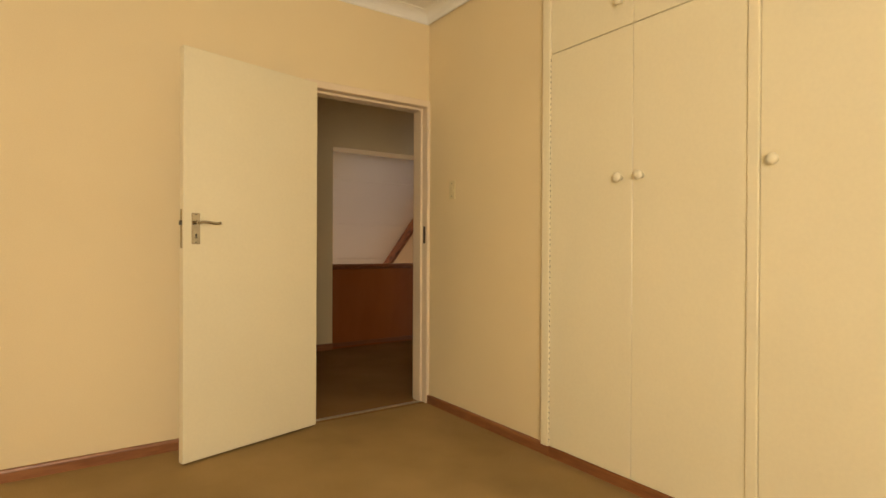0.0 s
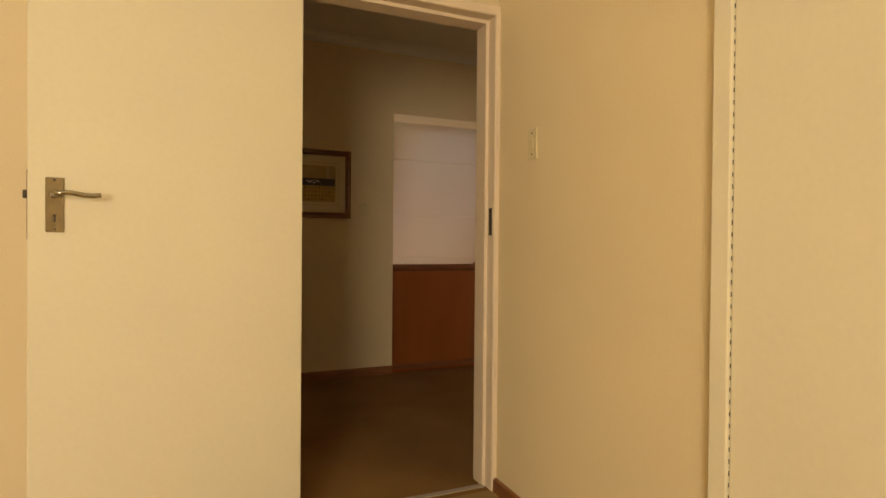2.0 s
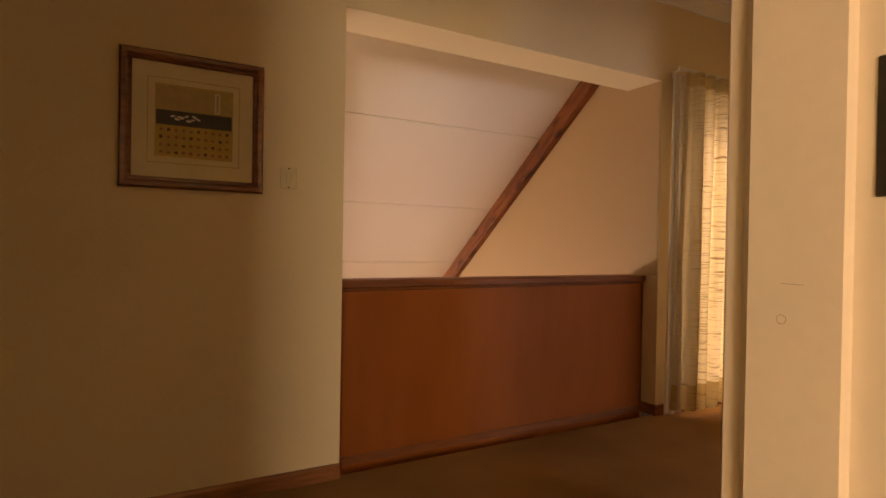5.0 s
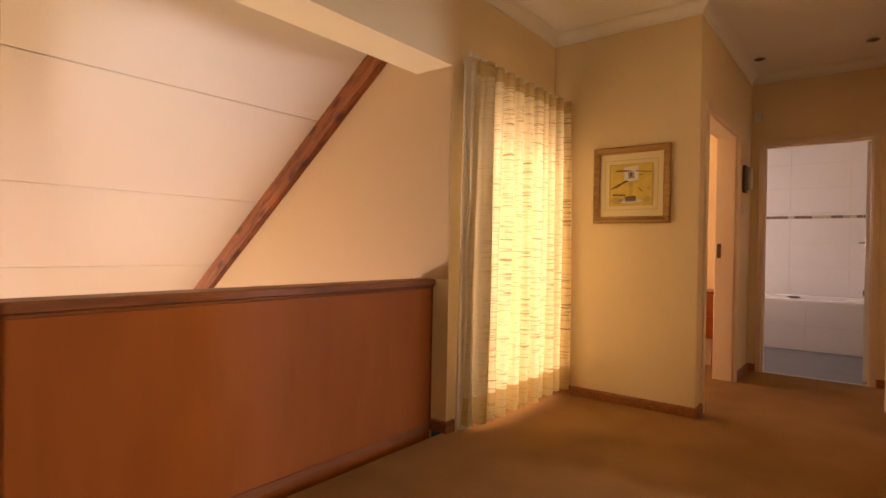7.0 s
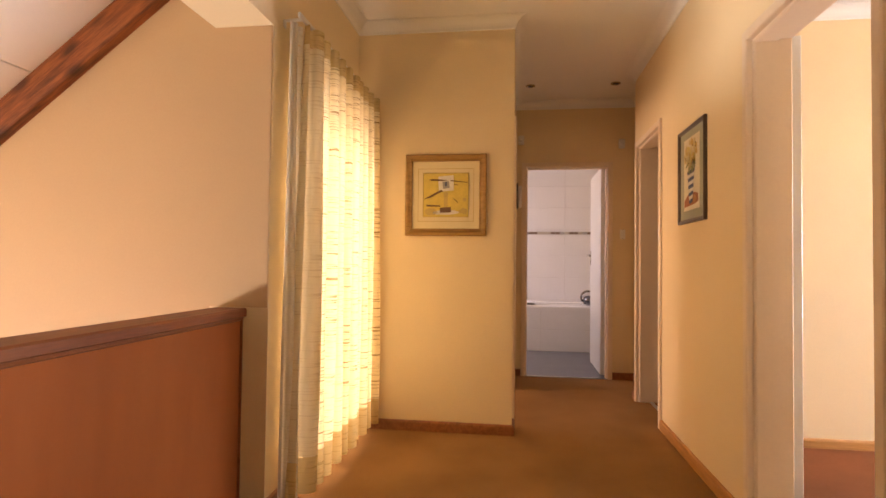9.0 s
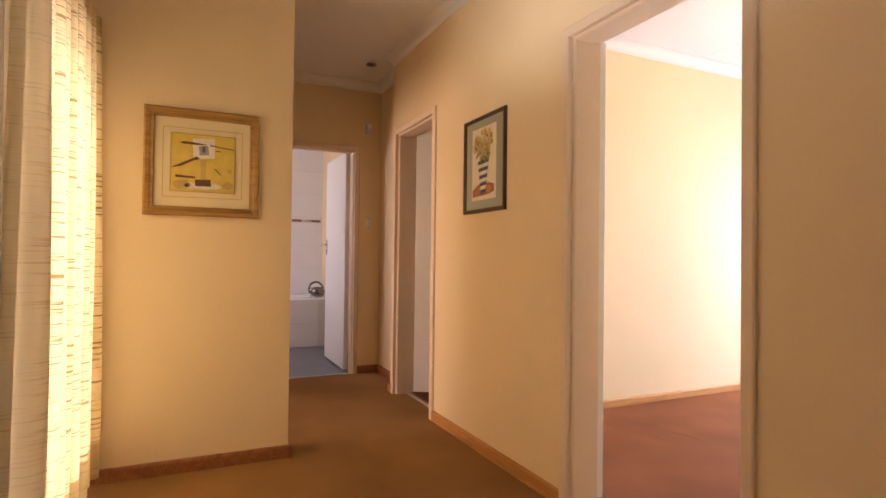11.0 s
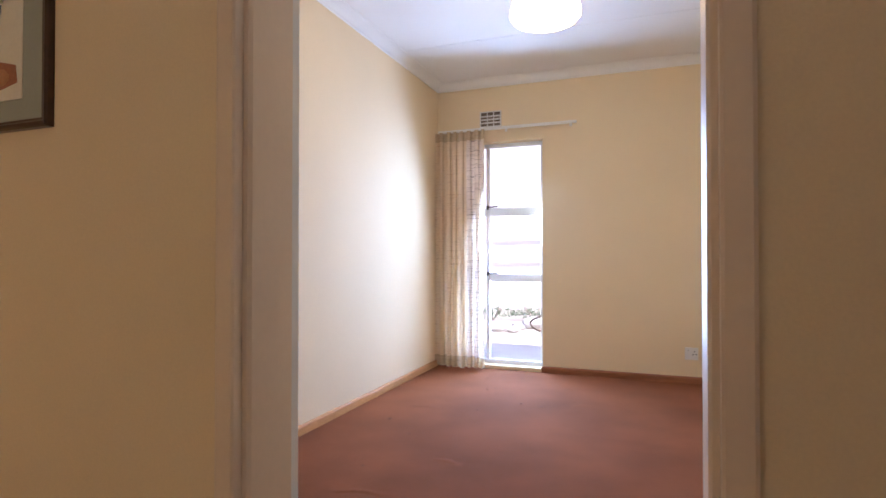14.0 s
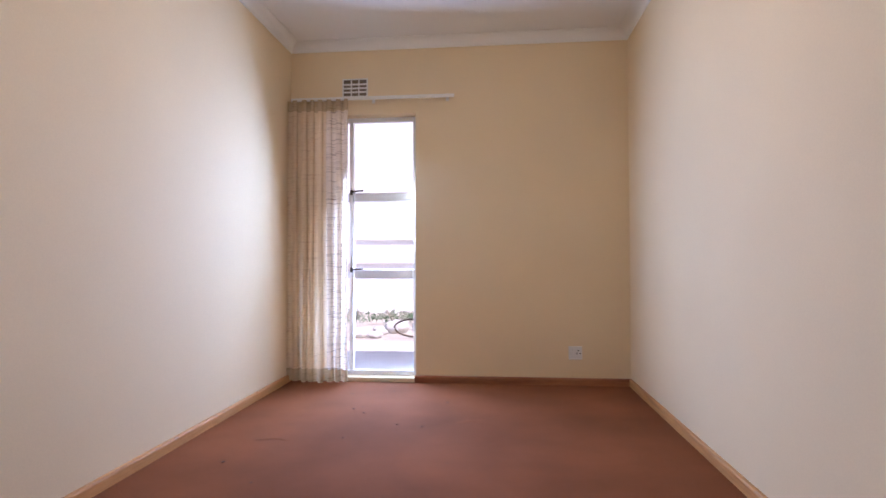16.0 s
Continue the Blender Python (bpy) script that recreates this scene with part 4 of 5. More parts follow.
dab(pb, "amber_wash", P_OCHRE, blob(0.095, -0.110, 0.038, 0.022, 12, 0.25), B0)
dab(pb, "amber_wash", P_OCHRE, blob(-0.112, -0.105, 0.026, 0.020, 12, 0.25), B0)

# flowers in a striped vase, on the passage wall
pc = picture("picture", (3.213, W2, 1.588), 0, 0.452, 0.538, M_BLACKF, 0.022, 0.020, "print of yellow flowers in a striped vase, dark thin frame")
slab(pc, "mount", M_MOUNT_G, -0.202, 0.202, -0.249, 0.249, 0.006)
slab(pc, "print", M_PAPER, -0.132, 0.132, -0.198, 0.205, 0.0078)
Y0 = 0.0096
dab(pc, "table_cloth", P_RUST, [(0.122, -0.178), (0.120, -0.140), (0.060, -0.112), (-0.060, -0.108), (-0.110, -0.120), (-0.116, -0.160), (-0.060, -0.172)], Y0)
dab(pc, "orange_fold", flat("orange_paint", (0.52, 0.26, 0.12)), blob(-0.052, -0.142, 0.040, 0.020, 12, 0.2), Y0 + 0.0012)
top, bot, n_st = 0.018, -0.165, 9
for k in range(n_st):
    za, zb = top + (bot - top) * k / n_st, top + (bot - top) * (k + 1) / n_st
    wa, wb = 0.060 - 0.034 * k / n_st, 0.060 - 0.034 * (k + 1) / n_st
    dab(pc, "vase_stripe", P_BLUE if k % 2 == 0 else P_PALE, [(wa, za), (-wa, za + 0.006), (-wb, zb + 0.006), (wb, zb)], Y0 + 0.0024)
P_FL = [flat("lemon_paint", (0.70, 0.58, 0.20)), flat("amber_paint", (0.62, 0.42, 0.12)), flat("straw_paint", (0.66, 0.56, 0.30))]
for k in range(46):
    a, r = random.uniform(0, 2 * math.pi), math.sqrt(random.random())
    cx, cz = 0.105 * r * math.cos(a), 0.108 + 0.078 * r * math.sin(a)
    dab(pc, "petal", P_FL[k % 3], blob(cx, cz, random.uniform(0.012, 0.026), random.uniform(0.009, 0.018), 9, 0.3, random.uniform(0, 3)), Y0 + 0.0012 * (1 + k % 3))
for k in range(9):
    a = random.uniform(-2.8, -0.3)
    dab(pc, "leaf_stroke", P_GREEN, blob(0.075 * math.cos(a), 0.085 + 0.075 * math.sin(a) * 0.9, 0.022, 0.006, 8, 0.2, a), Y0 + 0.0048)
for k in range(8):
    dab(pc, "flower_heart", P_BROWN, blob(random.uniform(-0.09, 0.09), random.uniform(0.05, 0.16), 0.006, 0.005, 7, 0.2), Y0 + 0.0054)


# ---- curtains ----
def pleats(x0, x1, n, amp, seed, flare=0.0):
    """Depth of the folds along the cloth: uneven pleats."""
    rnd = random.Random(seed)
    ph = [rnd.uniform(0.75, 1.25) for _ in range(n)]
    tot = sum(ph)
    out = []
    at = 0.0
    for i, q in enumerate(ph):
        w = q / tot
        a = amp * rnd.uniform(0.7, 1.25)
        for k in range(14):
            f = k / 14
            out.append((at + w * (f - 0.105 * math.sin(4 * math.pi * f)), a * math.sin(2 * math.pi * f) + 0.12 * a * math.sin(4 * math.pi * f + i)))
        at += w
    out.append((1.0, 0.0))
    return [(x0 + (x1 - x0) * u, d) for u, d in out]


def curtain(name, x0, x1, y, z0, z1, n, amp, seed, m_cloth, m_hem, label, hem=0.16, head=0.09, lean=0.0, side=0, m_side=None, side_label=""):
    """A hanging curtain along x at depth y: cloth, gathered heading and doubled hem; folds are tight at the top and open below."""
    c = thing(name, (x0, y, z0), label, "curtain")
    fold = pleats(0.0, x1 - x0, n, amp, seed)
    rnd = random.Random(seed + 1)
    wig = [rnd.uniform(-1, 1) for _ in fold]

    def sheet(za, zb, rows, off=0.0, c0=0, c1=None):
        bm = bmesh.new()
        grid = []
        for r in range(rows + 1):
            z = za + (zb - za) * r / rows
            f = (z - z0) / (z1 - z0)
            open_ = 1.0 - 0.45 * f ** 2
            row = []
            for i, (x, d) in enumerate(fold):
                xx = x + 0.010 * math.sin(3.1 * f + i * 0.13) * (1 - f) + lean * (1 - f) * (1 - x / (x1 - x0))
                row.append(bm.verts.new((xx, d * open_ + 0.006 * math.sin(5 * f + i * 0.21) * (1 - f) + off, z - z0 + (0.006 * wig[i // 14 * 14] if r == 0 else 0))))
            grid.append(row)
        for a, b in zip(grid, grid[1:]):
            for i in range(c0, len(a) - 1 if c1 is None else c1):
                fc = bm.faces.new((a[i], a[i + 1], b[i + 1], b[i]))
                fc.smooth = True
        bmesh.ops.delete(bm, geom=[v for v in bm.verts if not v.link_faces], context="VERTS")
        return bm
    part("cloth", sheet(z0 + hem, z1 - head, 24, c0=side), m_cloth, c)
    # side columns: a copy of the cloth whose tone carries its backlighting
    if side:
        part("backlight_toned_side", sheet(z0 + hem, z1 - head, 24, c1=side), m_side, c, side_label)
    part("hem", sheet(z0, z0 + hem, 4), m_hem, c, "doubled cloth hem")
    part("heading", sheet(z1 - head, z1, 3), m_hem, c, "gathered heading tape")
    return c


curtain("curtain", 2.405, 3.562, N_Y - 0.122, 0.050, 2.15, 10, 0.046, 5, M_CURT, M_CURT_HEM, "cream open-weave floor-length curtain lit from behind", lean=-0.07, side=20, m_side=M_CURT_SIDE, side_label="doubled side of the cloth, unlit tone put in its colour")
curtain("curtain", 2.325, 2.42, N_Y - 0.07, 0.02, 2.14, 2, 0.022, 9, M_LINING, M_LINING, "narrow pale curtain lining hanging beside the cream curtain", lean=-0.02)
tk = thing("curtain_track", (2.32, N_Y, 2.158), "slim white curtain track over the landing window", "curtain track")
part("rail", box(bmesh.new(), 0.0, 1.24, -0.112, -0.098, -0.012, 0.012, bevel=0.003), M_PLASTIC_W, tk)
for x in (0.08, 0.62, 1.15):
    part("bracket", boxes((x - 0.012, x + 0.012, -0.100, -0.001, 0.010, 0.016), (x - 0.012, x + 0.012, -0.006, -0.001, -0.02, 0.016), bevel=0.001), M_PLASTIC_W, tk)

curtain("curtain", 3.168, 3.648, R2[2] + 0.085, 0.012, 2.185, 7, 0.030, 21, M_CURT2, M_CURT2_HEM, "beige open-weave curtain drawn to one side of the window", hem=0.10, side=38, m_side=M_CURT2_EDGE, side_label="single sheer edge, daylight behind it put into the cloth's tone")
tk = thing("curtain_track", (2.345, R2[2], 2.19), "slim white curtain track over the bedroom window", "curtain track")
part("rail", box(bmesh.new(), 0.0, 1.275, 0.078, 0.092, -0.014, 0.012, bevel=0.003), M_PLASTIC_W, tk)
for x in (0.06, 0.64, 1.2):
    part("bracket", boxes((x - 0.012, x + 0.012, 0.001, 0.080, 0.010, 0.016), (x - 0.012, x + 0.012, 0.001, 0.006, -0.02, 0.016), bevel=0.001), M_PLASTIC_W, tk)


# ---- windows ----
def window(name, at, rz, w, h, label, bars=(), mullions=(), latches=(), m=M_WINFRAME):
    """Steel casement: local x across, z up from the sill, y 0 on the inner face of the frame, out of the room towards -y."""
    o = thing(name, at, label, "window", kind="structure", rz=rz)
    f = 0.036
    part("window_frame", boxes((0, f, -0.04, 0, 0, h), (w - f, w, -0.04, 0, 0, h), (f, w - f, -0.04, 0, 0, f), (f, w - f, -0.04, 0, h - f, h), bevel=0.002), m, o)
    xs, zs = [f, *mullions, w - f], [f, *bars, h - f]
    for x in mullions:
        part("mullion", box(bmesh.new(), x - 0.016, x + 0.016, -0.045, 0.004, f, h - f, bevel=0.003), m, o)
    for i in range(len(xs) - 1):
        for z in bars:
            a = xs[i] + (0.020 if i else 0)
            b = xs[i + 1] - (0.020 if i < len(xs) - 2 else 0)
            part("glazing_bar", box(bmesh.new(), a, b, -0.045, 0.004, z - 0.036, z + 0.036, bevel=0.004), m, o)
        for j in range(len(zs) - 1):
            a, b = xs[i] + (0.020 if i else 0), xs[i + 1] - (0.020 if i < len(xs) - 2 else 0)
            c, d = zs[j] + (0.036 if j else 0), zs[j + 1] - (0.036 if j < len(zs) - 2 else 0)
            pane = part("pane", box(bmesh.new(), a, b, -0.024, -0.020, c, d), M_GLASS, o)
            pane.visible_shadow = False
    for x, z in latches:
        la = part("latch", boxes((x - 0.010, x + 0.010, 0.004, 0.012, z - 0.02, z + 0.02), bevel=0.002), M_STEEL, o, "dark metal casement fastener")
        part("latch_handle", tube([(x, 0.010, z), (x - 0.02, 0.034, z + 0.004), (x - 0.06, 0.040, z + 0.006), (x - 0.105, 0.038, z + 0.010)], 0.0075, 8), M_STEEL, la)
    return o


window("window_1", (2.654, R2[2] - 0.105, 0.03), 0, 0.844, 2.055, "tall white steel casement window, bright outside", (0.80, 1.415), (0.535,), ((0.535, 0.835), (0.535, 1.455)))
window("window_2", (3.49, N_Y + 0.11, 0.06), 180, 0.97, 2.0, "tall white window behind the landing curtain", (0.7, 1.35), (0.485,))
window("window_3", (-3.27, -4.655, 0.5), 0, 1.2, 1.6, "white casement window", (), (0.6,))
window("window_4", (7.1, 2.36, 1.15), 180, 1.0, 0.9, "bathroom window", (), (0.5,))
window("window_5", (5.3, 4.26, 0.8), 180, 1.5, 1.2, "white casement window", (), (0.75,))
window("window_6", (4.6, -3.56, 0.85), 0, 1.4, 1.15, "white casement window", (), (0.7,))
window("window_7", (2.0, 7.5, -2.25), 180, 3.6, 1.3, "wide window at the foot of the void", (), (0.9, 1.8, 2.7))

solid("window_sill", boxes((2.655, 3.499, R2[2] - 0.235, R2[2] - 0.002, -0.06, 0.028), bevel=0.003), M_WINFRAME, "pale painted sill of the tall window", "window sill")

# air vent over the small bedroom's window
av = thing("air_vent", (3.132, R2[2], 2.295), "white louvred air vent above the window", "air vent")
vw, vh = 0.202, 0.146
part("backing", box(bmesh.new(), -vw / 2 + 0.004, vw / 2 - 0.004, 0.0, 0.003, -vh / 2 + 0.004, vh / 2 - 0.004), M_VENTBACK, av)
part("frame", boxes((-vw / 2, vw / 2, 0.0, 0.011, -vh / 2, -vh / 2 + 0.009), (-vw / 2, vw / 2, 0.0, 0.011, vh / 2 - 0.009, vh / 2), (-vw / 2, -vw / 2 + 0.009, 0.0, 0.011, -vh / 2 + 0.009, vh / 2 - 0.009), (vw / 2 - 0.009, vw / 2, 0.0, 0.011, -vh / 2 + 0.009, vh / 2 - 0.009),
     (-0.0345, -0.0265, 0.0, 0.010, -vh / 2 + 0.009, vh / 2 - 0.009), (0.0265, 0.0345, 0.0, 0.010, -vh / 2 + 0.009, vh / 2 - 0.009)), M_PLASTIC_W, av)
for r in range(3):
    z = -vh / 2 + 0.034 + r * 0.0305
    for a, b in ((-vw / 2 + 0.0095, -0.035), (-0.026, 0.026), (0.035, vw / 2 - 0.0095)):
        part("slat", box(bmesh.new(), a, b, 0.002, 0.012, z, z + 0.011), M_PLASTIC_W, av)

# pendant lamp in the small bedroom
M_OPAL = bpy.data.materials.new("lit_opal_glass")
M_OPAL.use_nodes = True
ob_ = M_OPAL.node_tree.nodes["Principled BSDF"]
ob_.inputs["Base Color"].default_value = (0.86, 0.83, 0.72, 1)
ob_.inputs["Roughness"].default_value = 0.18
ob_.inputs["Emission Color"].default_value = (1.0, 0.77, 0.36, 1)
ob_.inputs["Emission Strength"].default_value = 6.5
pl = thing("pendant_lamp", (2.252, -1.80, CEIL), "opal glass dome lamp hanging on a dark stem", "lamp")
part("ceiling_rose", lathe([(0.045, 0.0), (0.045, -0.012), (0.030, -0.030), (0.010, -0.036)], 20), M_STEEL, pl)
part("stem", lathe([(0.009, -0.030), (0.009, -0.145), (0.020, -0.150), (0.026, -0.180), (0.022, -0.193), (0.010, -0.215)], 14), M_STEEL, pl, "dark metal stem")
part("shade", lathe([(0.030, -0.200), (0.068, -0.211), (0.110, -0.240), (0.143, -0.283), (0.166, -0.335), (0.178, -0.380), (0.178, -0.405), (0.164, -0.424), (0.124, -0.438), (0.068, -0.446), (0.003, -0.448)], 32), M_OPAL, pl, "glowing opal glass dome shade")

# ---- bathroom ----
tw, th, tg = 0.60, 0.30, 0.003
tile_me = mesh(box(bmesh.new(), 0.0, 0.010, tg / 2, tw - tg / 2, tg / 2, th - tg / 2, bevel=0.0015), "tile", M_TILE)
tiled = solid("tiled_wall", boxes((7.838, 7.849, 0.001, 2.249, 0.0, CEIL)), M_GROUT, "white glazed wall tiles with a mosaic border over the bath", "wall tiles")
rows_z = [0.0, 0.30, 0.60, 0.90, 1.20, 1.575, 1.875, 2.175]
for z in rows_z:
    for k in range(4):
        t = new("tile", tile_me)
        t.parent = tiled
        t.location = (7.830, -0.16 + 0.01 + k * tw, z)
stx = solid("mosaic_border", boxes((7.832, 7.8375, 0.001, 2.249, 1.5005, 1.5745)), M_GROUT, "narrow mosaic border of brown and grey pieces", "wall tiles")
mosaic = [flat("brown_mosaic", (0.22, 0.14, 0.09)), flat("grey_mosaic", (0.40, 0.38, 0.36)), flat("beige_mosaic", (0.56, 0.48, 0.38)), M_TILE]
rnd = random.Random(3)
piece = [mesh(box(bmesh.new(), 0.0, 0.006, 0.002, 0.0605, 0.002, 0.034, bevel=0.001), "mosaic", m) for m in mosaic]
for k in range(36):
    for r in range(2):
        t = new("mosaic", piece[rnd.choice((0, 0, 1, 2)) if r == 0 else 3])
        t.parent = stx
        t.location = (7.827, 0.02 + k * 0.0618, 1.503 + r * 0.036)
bt = thing("bathtub", (7.05, 0.02, 0.0), "white built-in bathtub with a tiled front", "bathtub")
bm = bmesh.new()
sec = [(0.0, 0.0), (0.0, 0.555), (0.012, 0.572), (0.075, 0.572), (0.095, 0.560), (0.135, 0.30), (0.20, 0.20), (0.56, 0.20), (0.64, 0.30), (0.675, 0.560), (0.695, 0.572), (0.776, 0.572), (0.776, 0.0)]
ra = [[bm.verts.new((x, y, z)) for x, z in sec] for y in (0.0, 2.2)]
k = len(sec)
for i in range(k):
    bm.faces.new((ra[0][i], ra[0][(i + 1) % k], ra[1][(i + 1) % k], ra[1][i]))
bm.faces.new(ra[0])
bm.faces.new(ra[1])
for y in (0.001, 2.05):
    box(bm, 0.075, 0.70, y, y + 0.15, 0.19, 0.571)
bmesh.ops.recalc_face_normals(bm, faces=bm.faces[:])
part("tub", bm, M_TUB, bt, "glossy white acrylic tub")
front = part("tile_backing", boxes((-0.012, -0.001, 0.0, 2.2, 0.0, 0.545)), M_GROUT, bt)
tile2 = mesh(box(bmesh.new(), -0.010, 0.0, tg / 2, tw - tg / 2, tg / 2, 0.27 - tg / 2, bevel=0.0015), "tile", M_TILE)
for r in range(2):
    for c in range(3):
        t = new("tile", tile2)
        t.parent = front
        t.location = (-0.012, 0.19 + c * tw, 0.002 + r * 0.271)
mx_ = thing("bath_mixer", (7.13, 0.20, 0.572), "chrome bath mixer tap on the tub's edge", "tap")
part("body", lathe([(0.02, 0.0), (0.055, 0.015), (0.085, 0.055), (0.080, 0.095), (0.045, 0.120), (0.004, 0.126)], 18), M_DARKCHROME, mx_, "rounded dark chrome body")
for y in (-0.075, 0.075):
    part("pillar", tube([(0, y, 0.0), (0, y, 0.06)], 0.018, 10), M_CHROME, mx_)
    part("tap_head", lathe([(0.020, 0.06), (0.030, 0.075), (0.030, 0.10), (0.018, 0.112)], 14, centre=(0, y, 0.0)), M_CHROME, mx_)
part("spout", tube([(0, 0, 0.06), (0.03, 0, 0.10), (0.09, 0, 0.105), (0.13, 0, 0.07)], 0.016, 10), M_CHROME, mx_)
part("hose_loop", tube([(-0.01 + 0.055 * math.sin(a) * 0.3, 0.02 + 0.085 * math.cos(a), 0.095 + 0.085 * math.sin(a)) for a in [k * 0.25 for k in range(-2, 15)]], 0.012, 8), M_DARKCHROME, mx_, "looped dark chrome shower hose")
sd_ = thing("soap_dish", (7.10, 0.93, 0.572), "small dark soap dish on the tub's rim", "soap dish")
part("bowl", lathe([(0.030, 0.0), (0.060, 0.010), (0.066, 0.018), (0.058, 0.014), (0.020, 0.008)], 18), M_STEEL, sd_)

# bedside table in the east bedroom
ch = thing("bedside_table", (5.09, 1.32, 0.0), "red-brown wooden bedside table seen through the open door", "table")
part("body", box(bmesh.new(), 0.0, 0.34, 0.0, 0.44, 0.30, 0.70, bevel=0.005), M_PANEL, ch)
part("top", box(bmesh.new(), -0.012, 0.345, -0.012, 0.452, 0.702, 0.724, bevel=0.006), M_BASE_Y, ch)
for x, y in ((0.02, 0.02), (0.30, 0.02), (0.02, 0.40), (0.30, 0.40)):
    part("leg", boxes((x - 0.018, x + 0.018, y - 0.018, y + 0.018, 0.0, 0.299), bevel=0.004), M_BASE_X, ch)
for k in range(2):
    dr = part("drawer", box(bmesh.new(), -0.014, -0.0005, 0.015, 0.425, 0.312 + k * 0.195, 0.498 + k * 0.195, bevel=0.004), M_PANEL, ch)
    part("knob", lathe([(0.010, 0.0), (0.010, -0.012), (0.018, -0.020), (0.014, -0.030), (0.002, -0.032)], 14, centre=(-0.014, 0.22, 0.405 + k * 0.195), axis="X"), M_BRASS, dr)

# ---- outside ----
M_GROUND = mat("pale_dry_ground", (0.50, 0.45, 0.37), rough=0.95, var=0.2, scale=0.8, fine=30, bump=0.4)
M_PAVE = mat("pale_concrete_paving", (0.74, 0.71, 0.66), rough=0.9, var=0.12, scale=2, fine=60, bump=0.2)
M_GWALL = mat("white_garden_wall", (0.82, 0.80, 0.77), rough=0.8, var=0.06, scale=1.5, fine=60, bump=0.15)
solid("ground", boxes((-400, 400, -400, -4.10, -0.6, -0.06), (-400, -2.5, -4.1, 400, -3.2, -2.75), (2.5, 400, 4.31, 400, -0.6, -0.1), (8.01, 400, -4.1, 4.31, -0.6, -0.1), (-2.5, 2.5, 7.61, 400, -3.2, -2.75)), M_GROUND, "dry pale garden ground", "ground")
solid("pavement", boxes((0.5, 6.5, -6.2, -4.1, -0.06, -0.03), bevel=0.004), M_PAVE, "pale concrete paving outside the window", "pavement")
gw = thing("garden_wall", (-4.0, -10.0, -0.06), "white plastered garden wall with ledges, raised to stand for white sky", "wall", kind="structure")
# upper wall and coping are added height: their white replaces over-bright sky
part("wall", boxes((0, 14, -0.2, 0, 0, 4.4)), M_GWALL, gw)
for z in (0.95, 1.40):
    part("ledge", box(bmesh.new(), 0, 14, 0.0, 0.05, z, z + 0.05, bevel=0.008), M_GWALL, gw)
part("coping", box(bmesh.new(), 0, 14, -0.26, 0.06, 4.4, 4.47, bevel=0.015), M_GWALL, gw)
M_LEAF = mat("green_leaf", (0.08, 0.15, 0.065), rough=0.5, var=0.3, scale=9, fine=60)
M_STEM = mat("dry_grey_stem", (0.34, 0.29, 0.22), rough=0.9, var=0.2, scale=20)
rnd = random.Random(12)


def shrub(at, w, d, h, n):
    s = thing("shrub", at, "low green garden shrub with small leaves", "shrub", "shrubs in the garden bed")
    bm = bmesh.new()
    for _ in range(7):
        a, r = rnd.uniform(0, 6.28), rnd.uniform(0.2, 0.9)
        tube([(0, 0, 0), (0.25 * w * r * math.cos(a), 0.25 * d * r * math.sin(a), 0.5 * h), (0.48 * w * r * math.cos(a), 0.48 * d * r * math.sin(a), 0.9 * h)], 0.008, 5, bm)
    part("stems", bm, M_STEM, s)
    bm = bmesh.new()
    for _ in range(n):
        a, r = rnd.uniform(0, 6.28), math.sqrt(rnd.random())
        c = Vector((0.5 * w * r * math.cos(a), 0.5 * d * r * math.sin(a), h * (0.25 + 0.75 * rnd.random() * (1.15 - 0.6 * r))))
        q = Euler((rnd.uniform(-1, 1), rnd.uniform(-1, 1), rnd.uniform(0, 6.28))).to_matrix()
        l = rnd.uniform(0.03, 0.06)
        vs = [bm.verts.new(c + q @ Vector(p)) for p in ((0, 0, 0), (l * 0.5, l * 0.28, 0.006), (l, 0, 0), (l * 0.5, -l * 0.28, 0.006))]
        bm.faces.new(vs)
    part("leaves", bm, M_LEAF, s)
    return s


for k in range(7):
    shrub((1.2 + k * 0.62 + rnd.uniform(-0.1, 0.1), -8.2 + rnd.uniform(-0.25, 0.25), -0.06), 0.75, 0.6, rnd.uniform(0.20, 0.34), 420)
M_STONE = mat("pale_garden_stone", (0.58, 0.56, 0.52), rough=0.9, var=0.2, scale=8, fine=50, bump=0.4)
for k in range(9):
    bm = bmesh.new()
    bmesh.ops.create_icosphere(bm, subdivisions=2, radius=1.0)
    r = rnd.uniform(0.06, 0.16)
    for v in bm.verts:
        q = 1 + 0.25 * noise.noise(v.co * 1.4 + Vector((k * 7, 0, 0)))
        v.co = Vector((v.co.x * r * q * 1.3, v.co.y * r * q, v.co.z * r * q * 0.7))
    s = tagged(new("garden_stone", mesh(bm, "garden_stone", M_STONE)), "rounded pale stone in the garden bed", "stone", "stones in the garden bed")
    s.location = (2.2 + rnd.uniform(0, 1.9), -7.2 + rnd.uniform(-0.5, 0.5), -0.06 + r * 0.5)
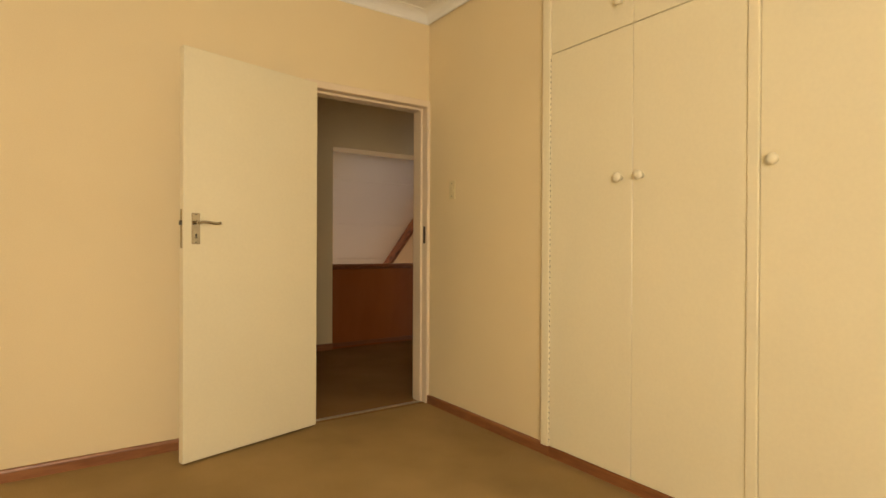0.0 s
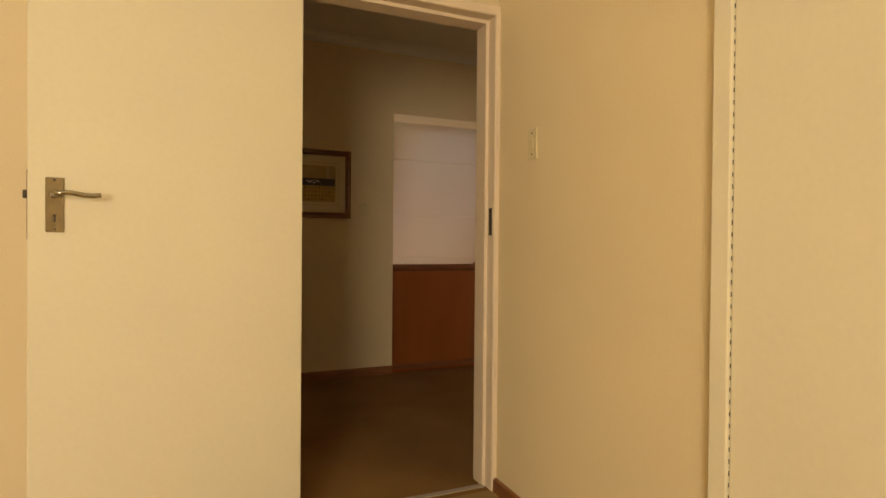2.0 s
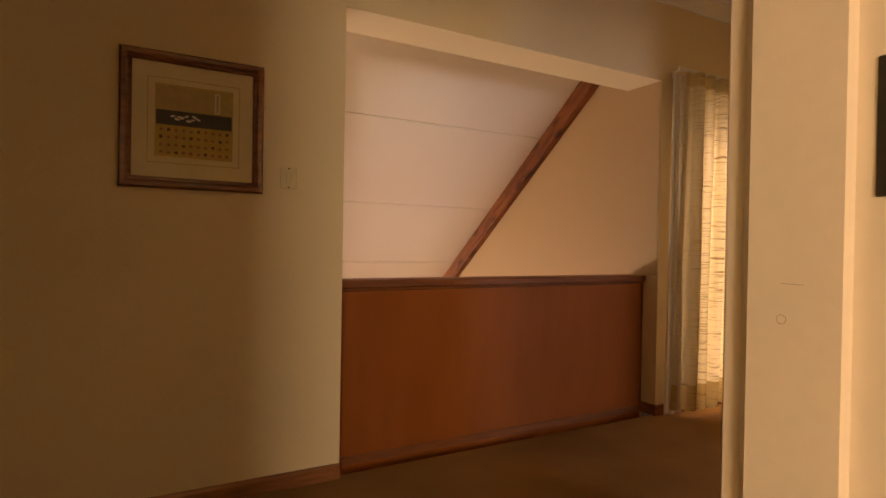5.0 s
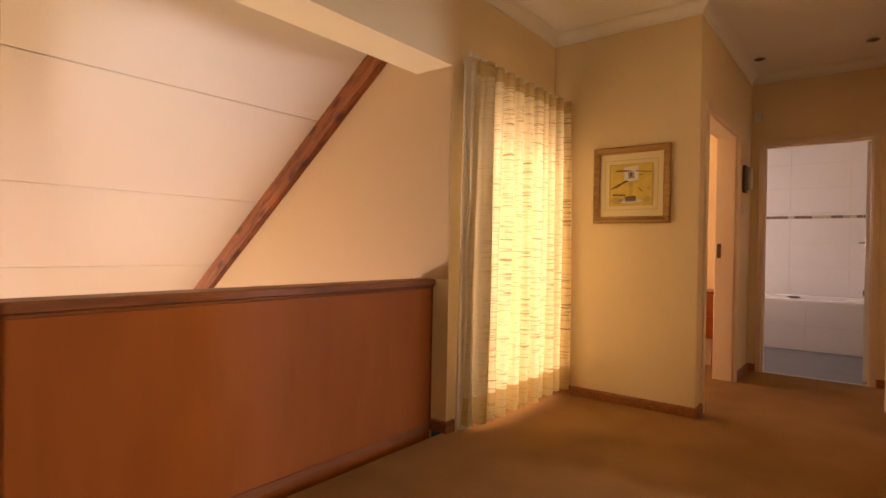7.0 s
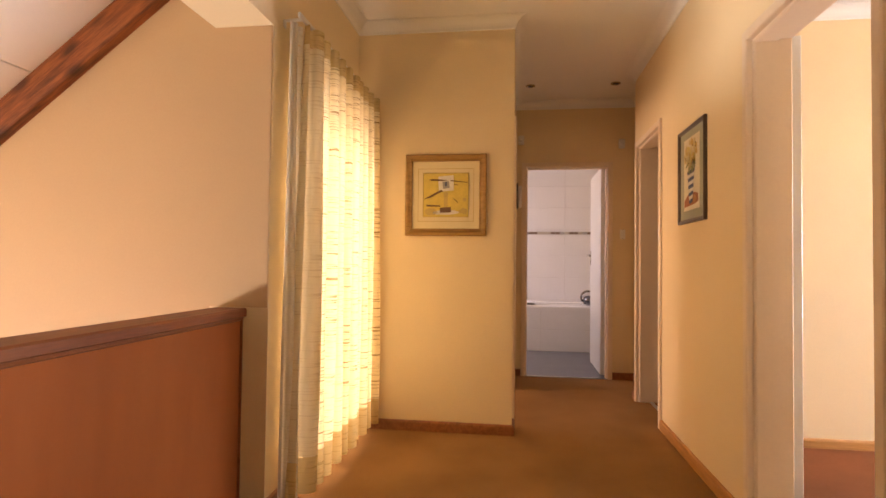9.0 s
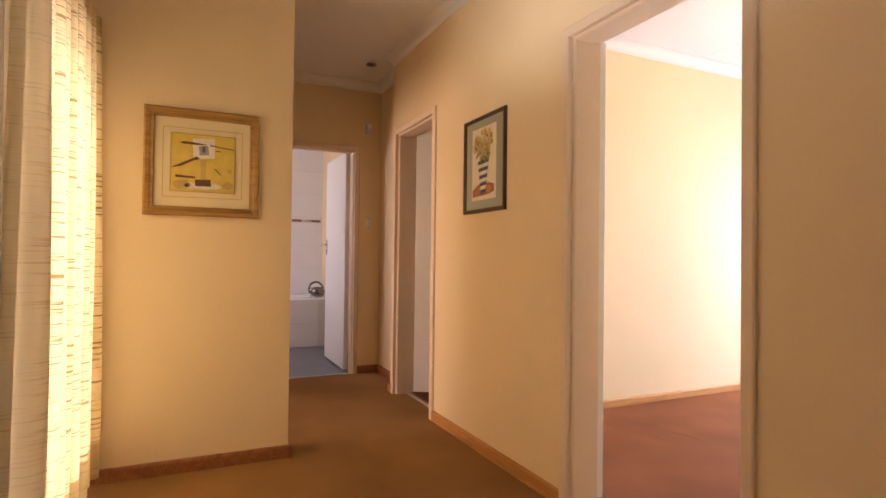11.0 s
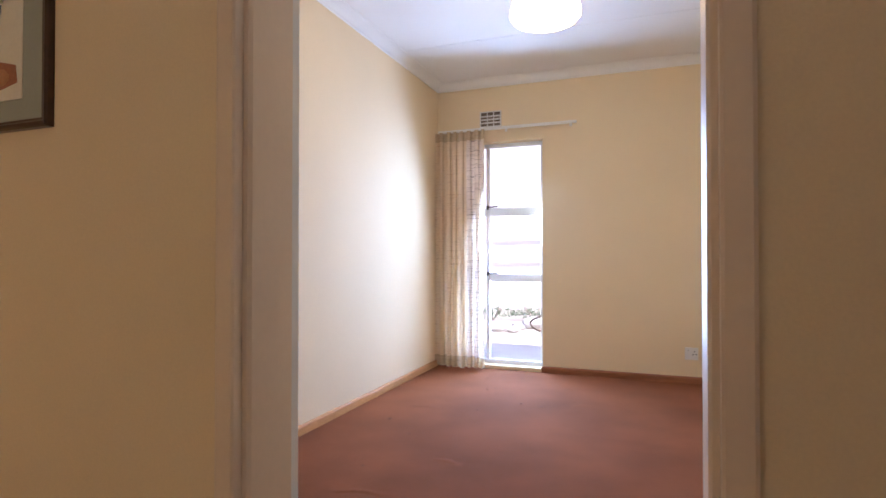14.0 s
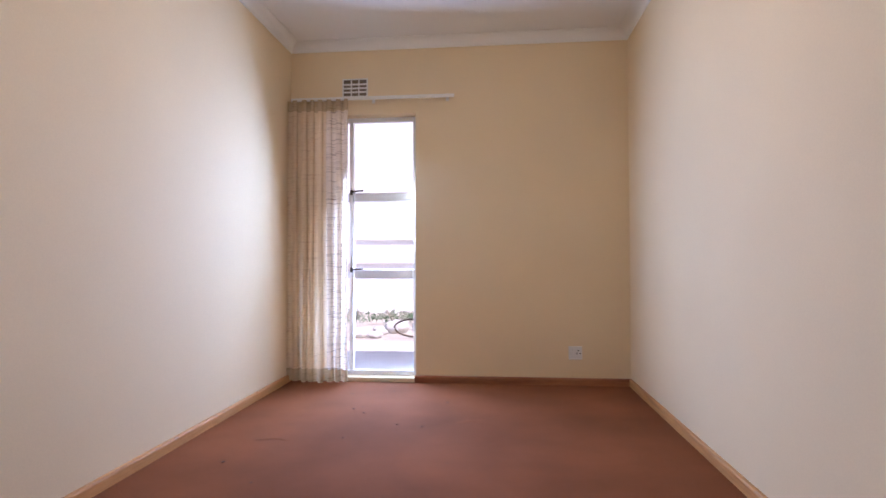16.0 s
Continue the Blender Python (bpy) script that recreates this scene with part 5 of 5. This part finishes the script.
hs = thing("garden_hose", (3.05, -6.6, -0.045), "dark coiled garden hose on the ground", "hose")
part("coil", tube([(0.28 * math.cos(a) * (1 - a * 0.004), 0.05 * math.sin(a), 0.13 + 0.12 * math.sin(a) * 1.0) for a in [k * 0.2 for k in range(0, 32)]], 0.013, 8), M_STEEL, hs)

# marks on the small bedroom's carpet: a few rucks and crumbs
M_CRUMB = mat("dark_lint", (0.09, 0.05, 0.035), rough=0.9, var=0.2, scale=40)
rnd = random.Random(31)
for cx, cy, ln, az in ((2.95, -1.15, 0.34, 12), (3.05, -0.95, 0.26, 16), (2.72, -1.62, 0.18, -8), (2.2, -2.9, 0.16, 20), (3.2, -2.5, 0.2, 5)):
    bm = bmesh.new()
    pts = [(-ln / 2 + ln * k / 10, 0.012 * math.sin(k * 0.9), 0.0) for k in range(11)]
    rows = [[bm.verts.new((x, y + o, max(0.0, 0.0035 * math.sin(math.pi * k / 10) * (1 - (o / 0.022) ** 2)) + 0.0004)) for o in (-0.022, -0.012, 0.0, 0.012, 0.022)] for k, (x, y, z) in enumerate(pts)]
    for a, b in zip(rows, rows[1:]):
        for i in range(4):
            f = bm.faces.new((a[i], a[i + 1], b[i + 1], b[i]))
            f.smooth = True
    r = tagged(new("carpet_ruck", mesh(bm, "carpet_ruck", M_CARPET3)), "low ruck in the russet carpet", "carpet", "rucks in the carpet", "structure")
    r.matrix_world = pose(cx, cy, 0.0, 0, 0, az)
for k in range(16):
    bm = bmesh.new()
    bmesh.ops.create_icosphere(bm, subdivisions=1, radius=1.0)
    s0 = rnd.uniform(0.003, 0.008)
    for v in bm.verts:
        v.co = Vector((v.co.x * s0 * rnd.uniform(1.0, 2.4), v.co.y * s0, (v.co.z + 0.8) * s0 * 0.5))
    o = tagged(new("crumb", mesh(bm, "crumb", M_CRUMB)), "tiny dark crumb lying on the russet carpet", "litter", "crumbs on the carpet")
    o.matrix_world = pose(rnd.uniform(2.2, 3.4), rnd.uniform(-3.6, -1.2), 0.0005, 0, 0, rnd.uniform(0, 360))
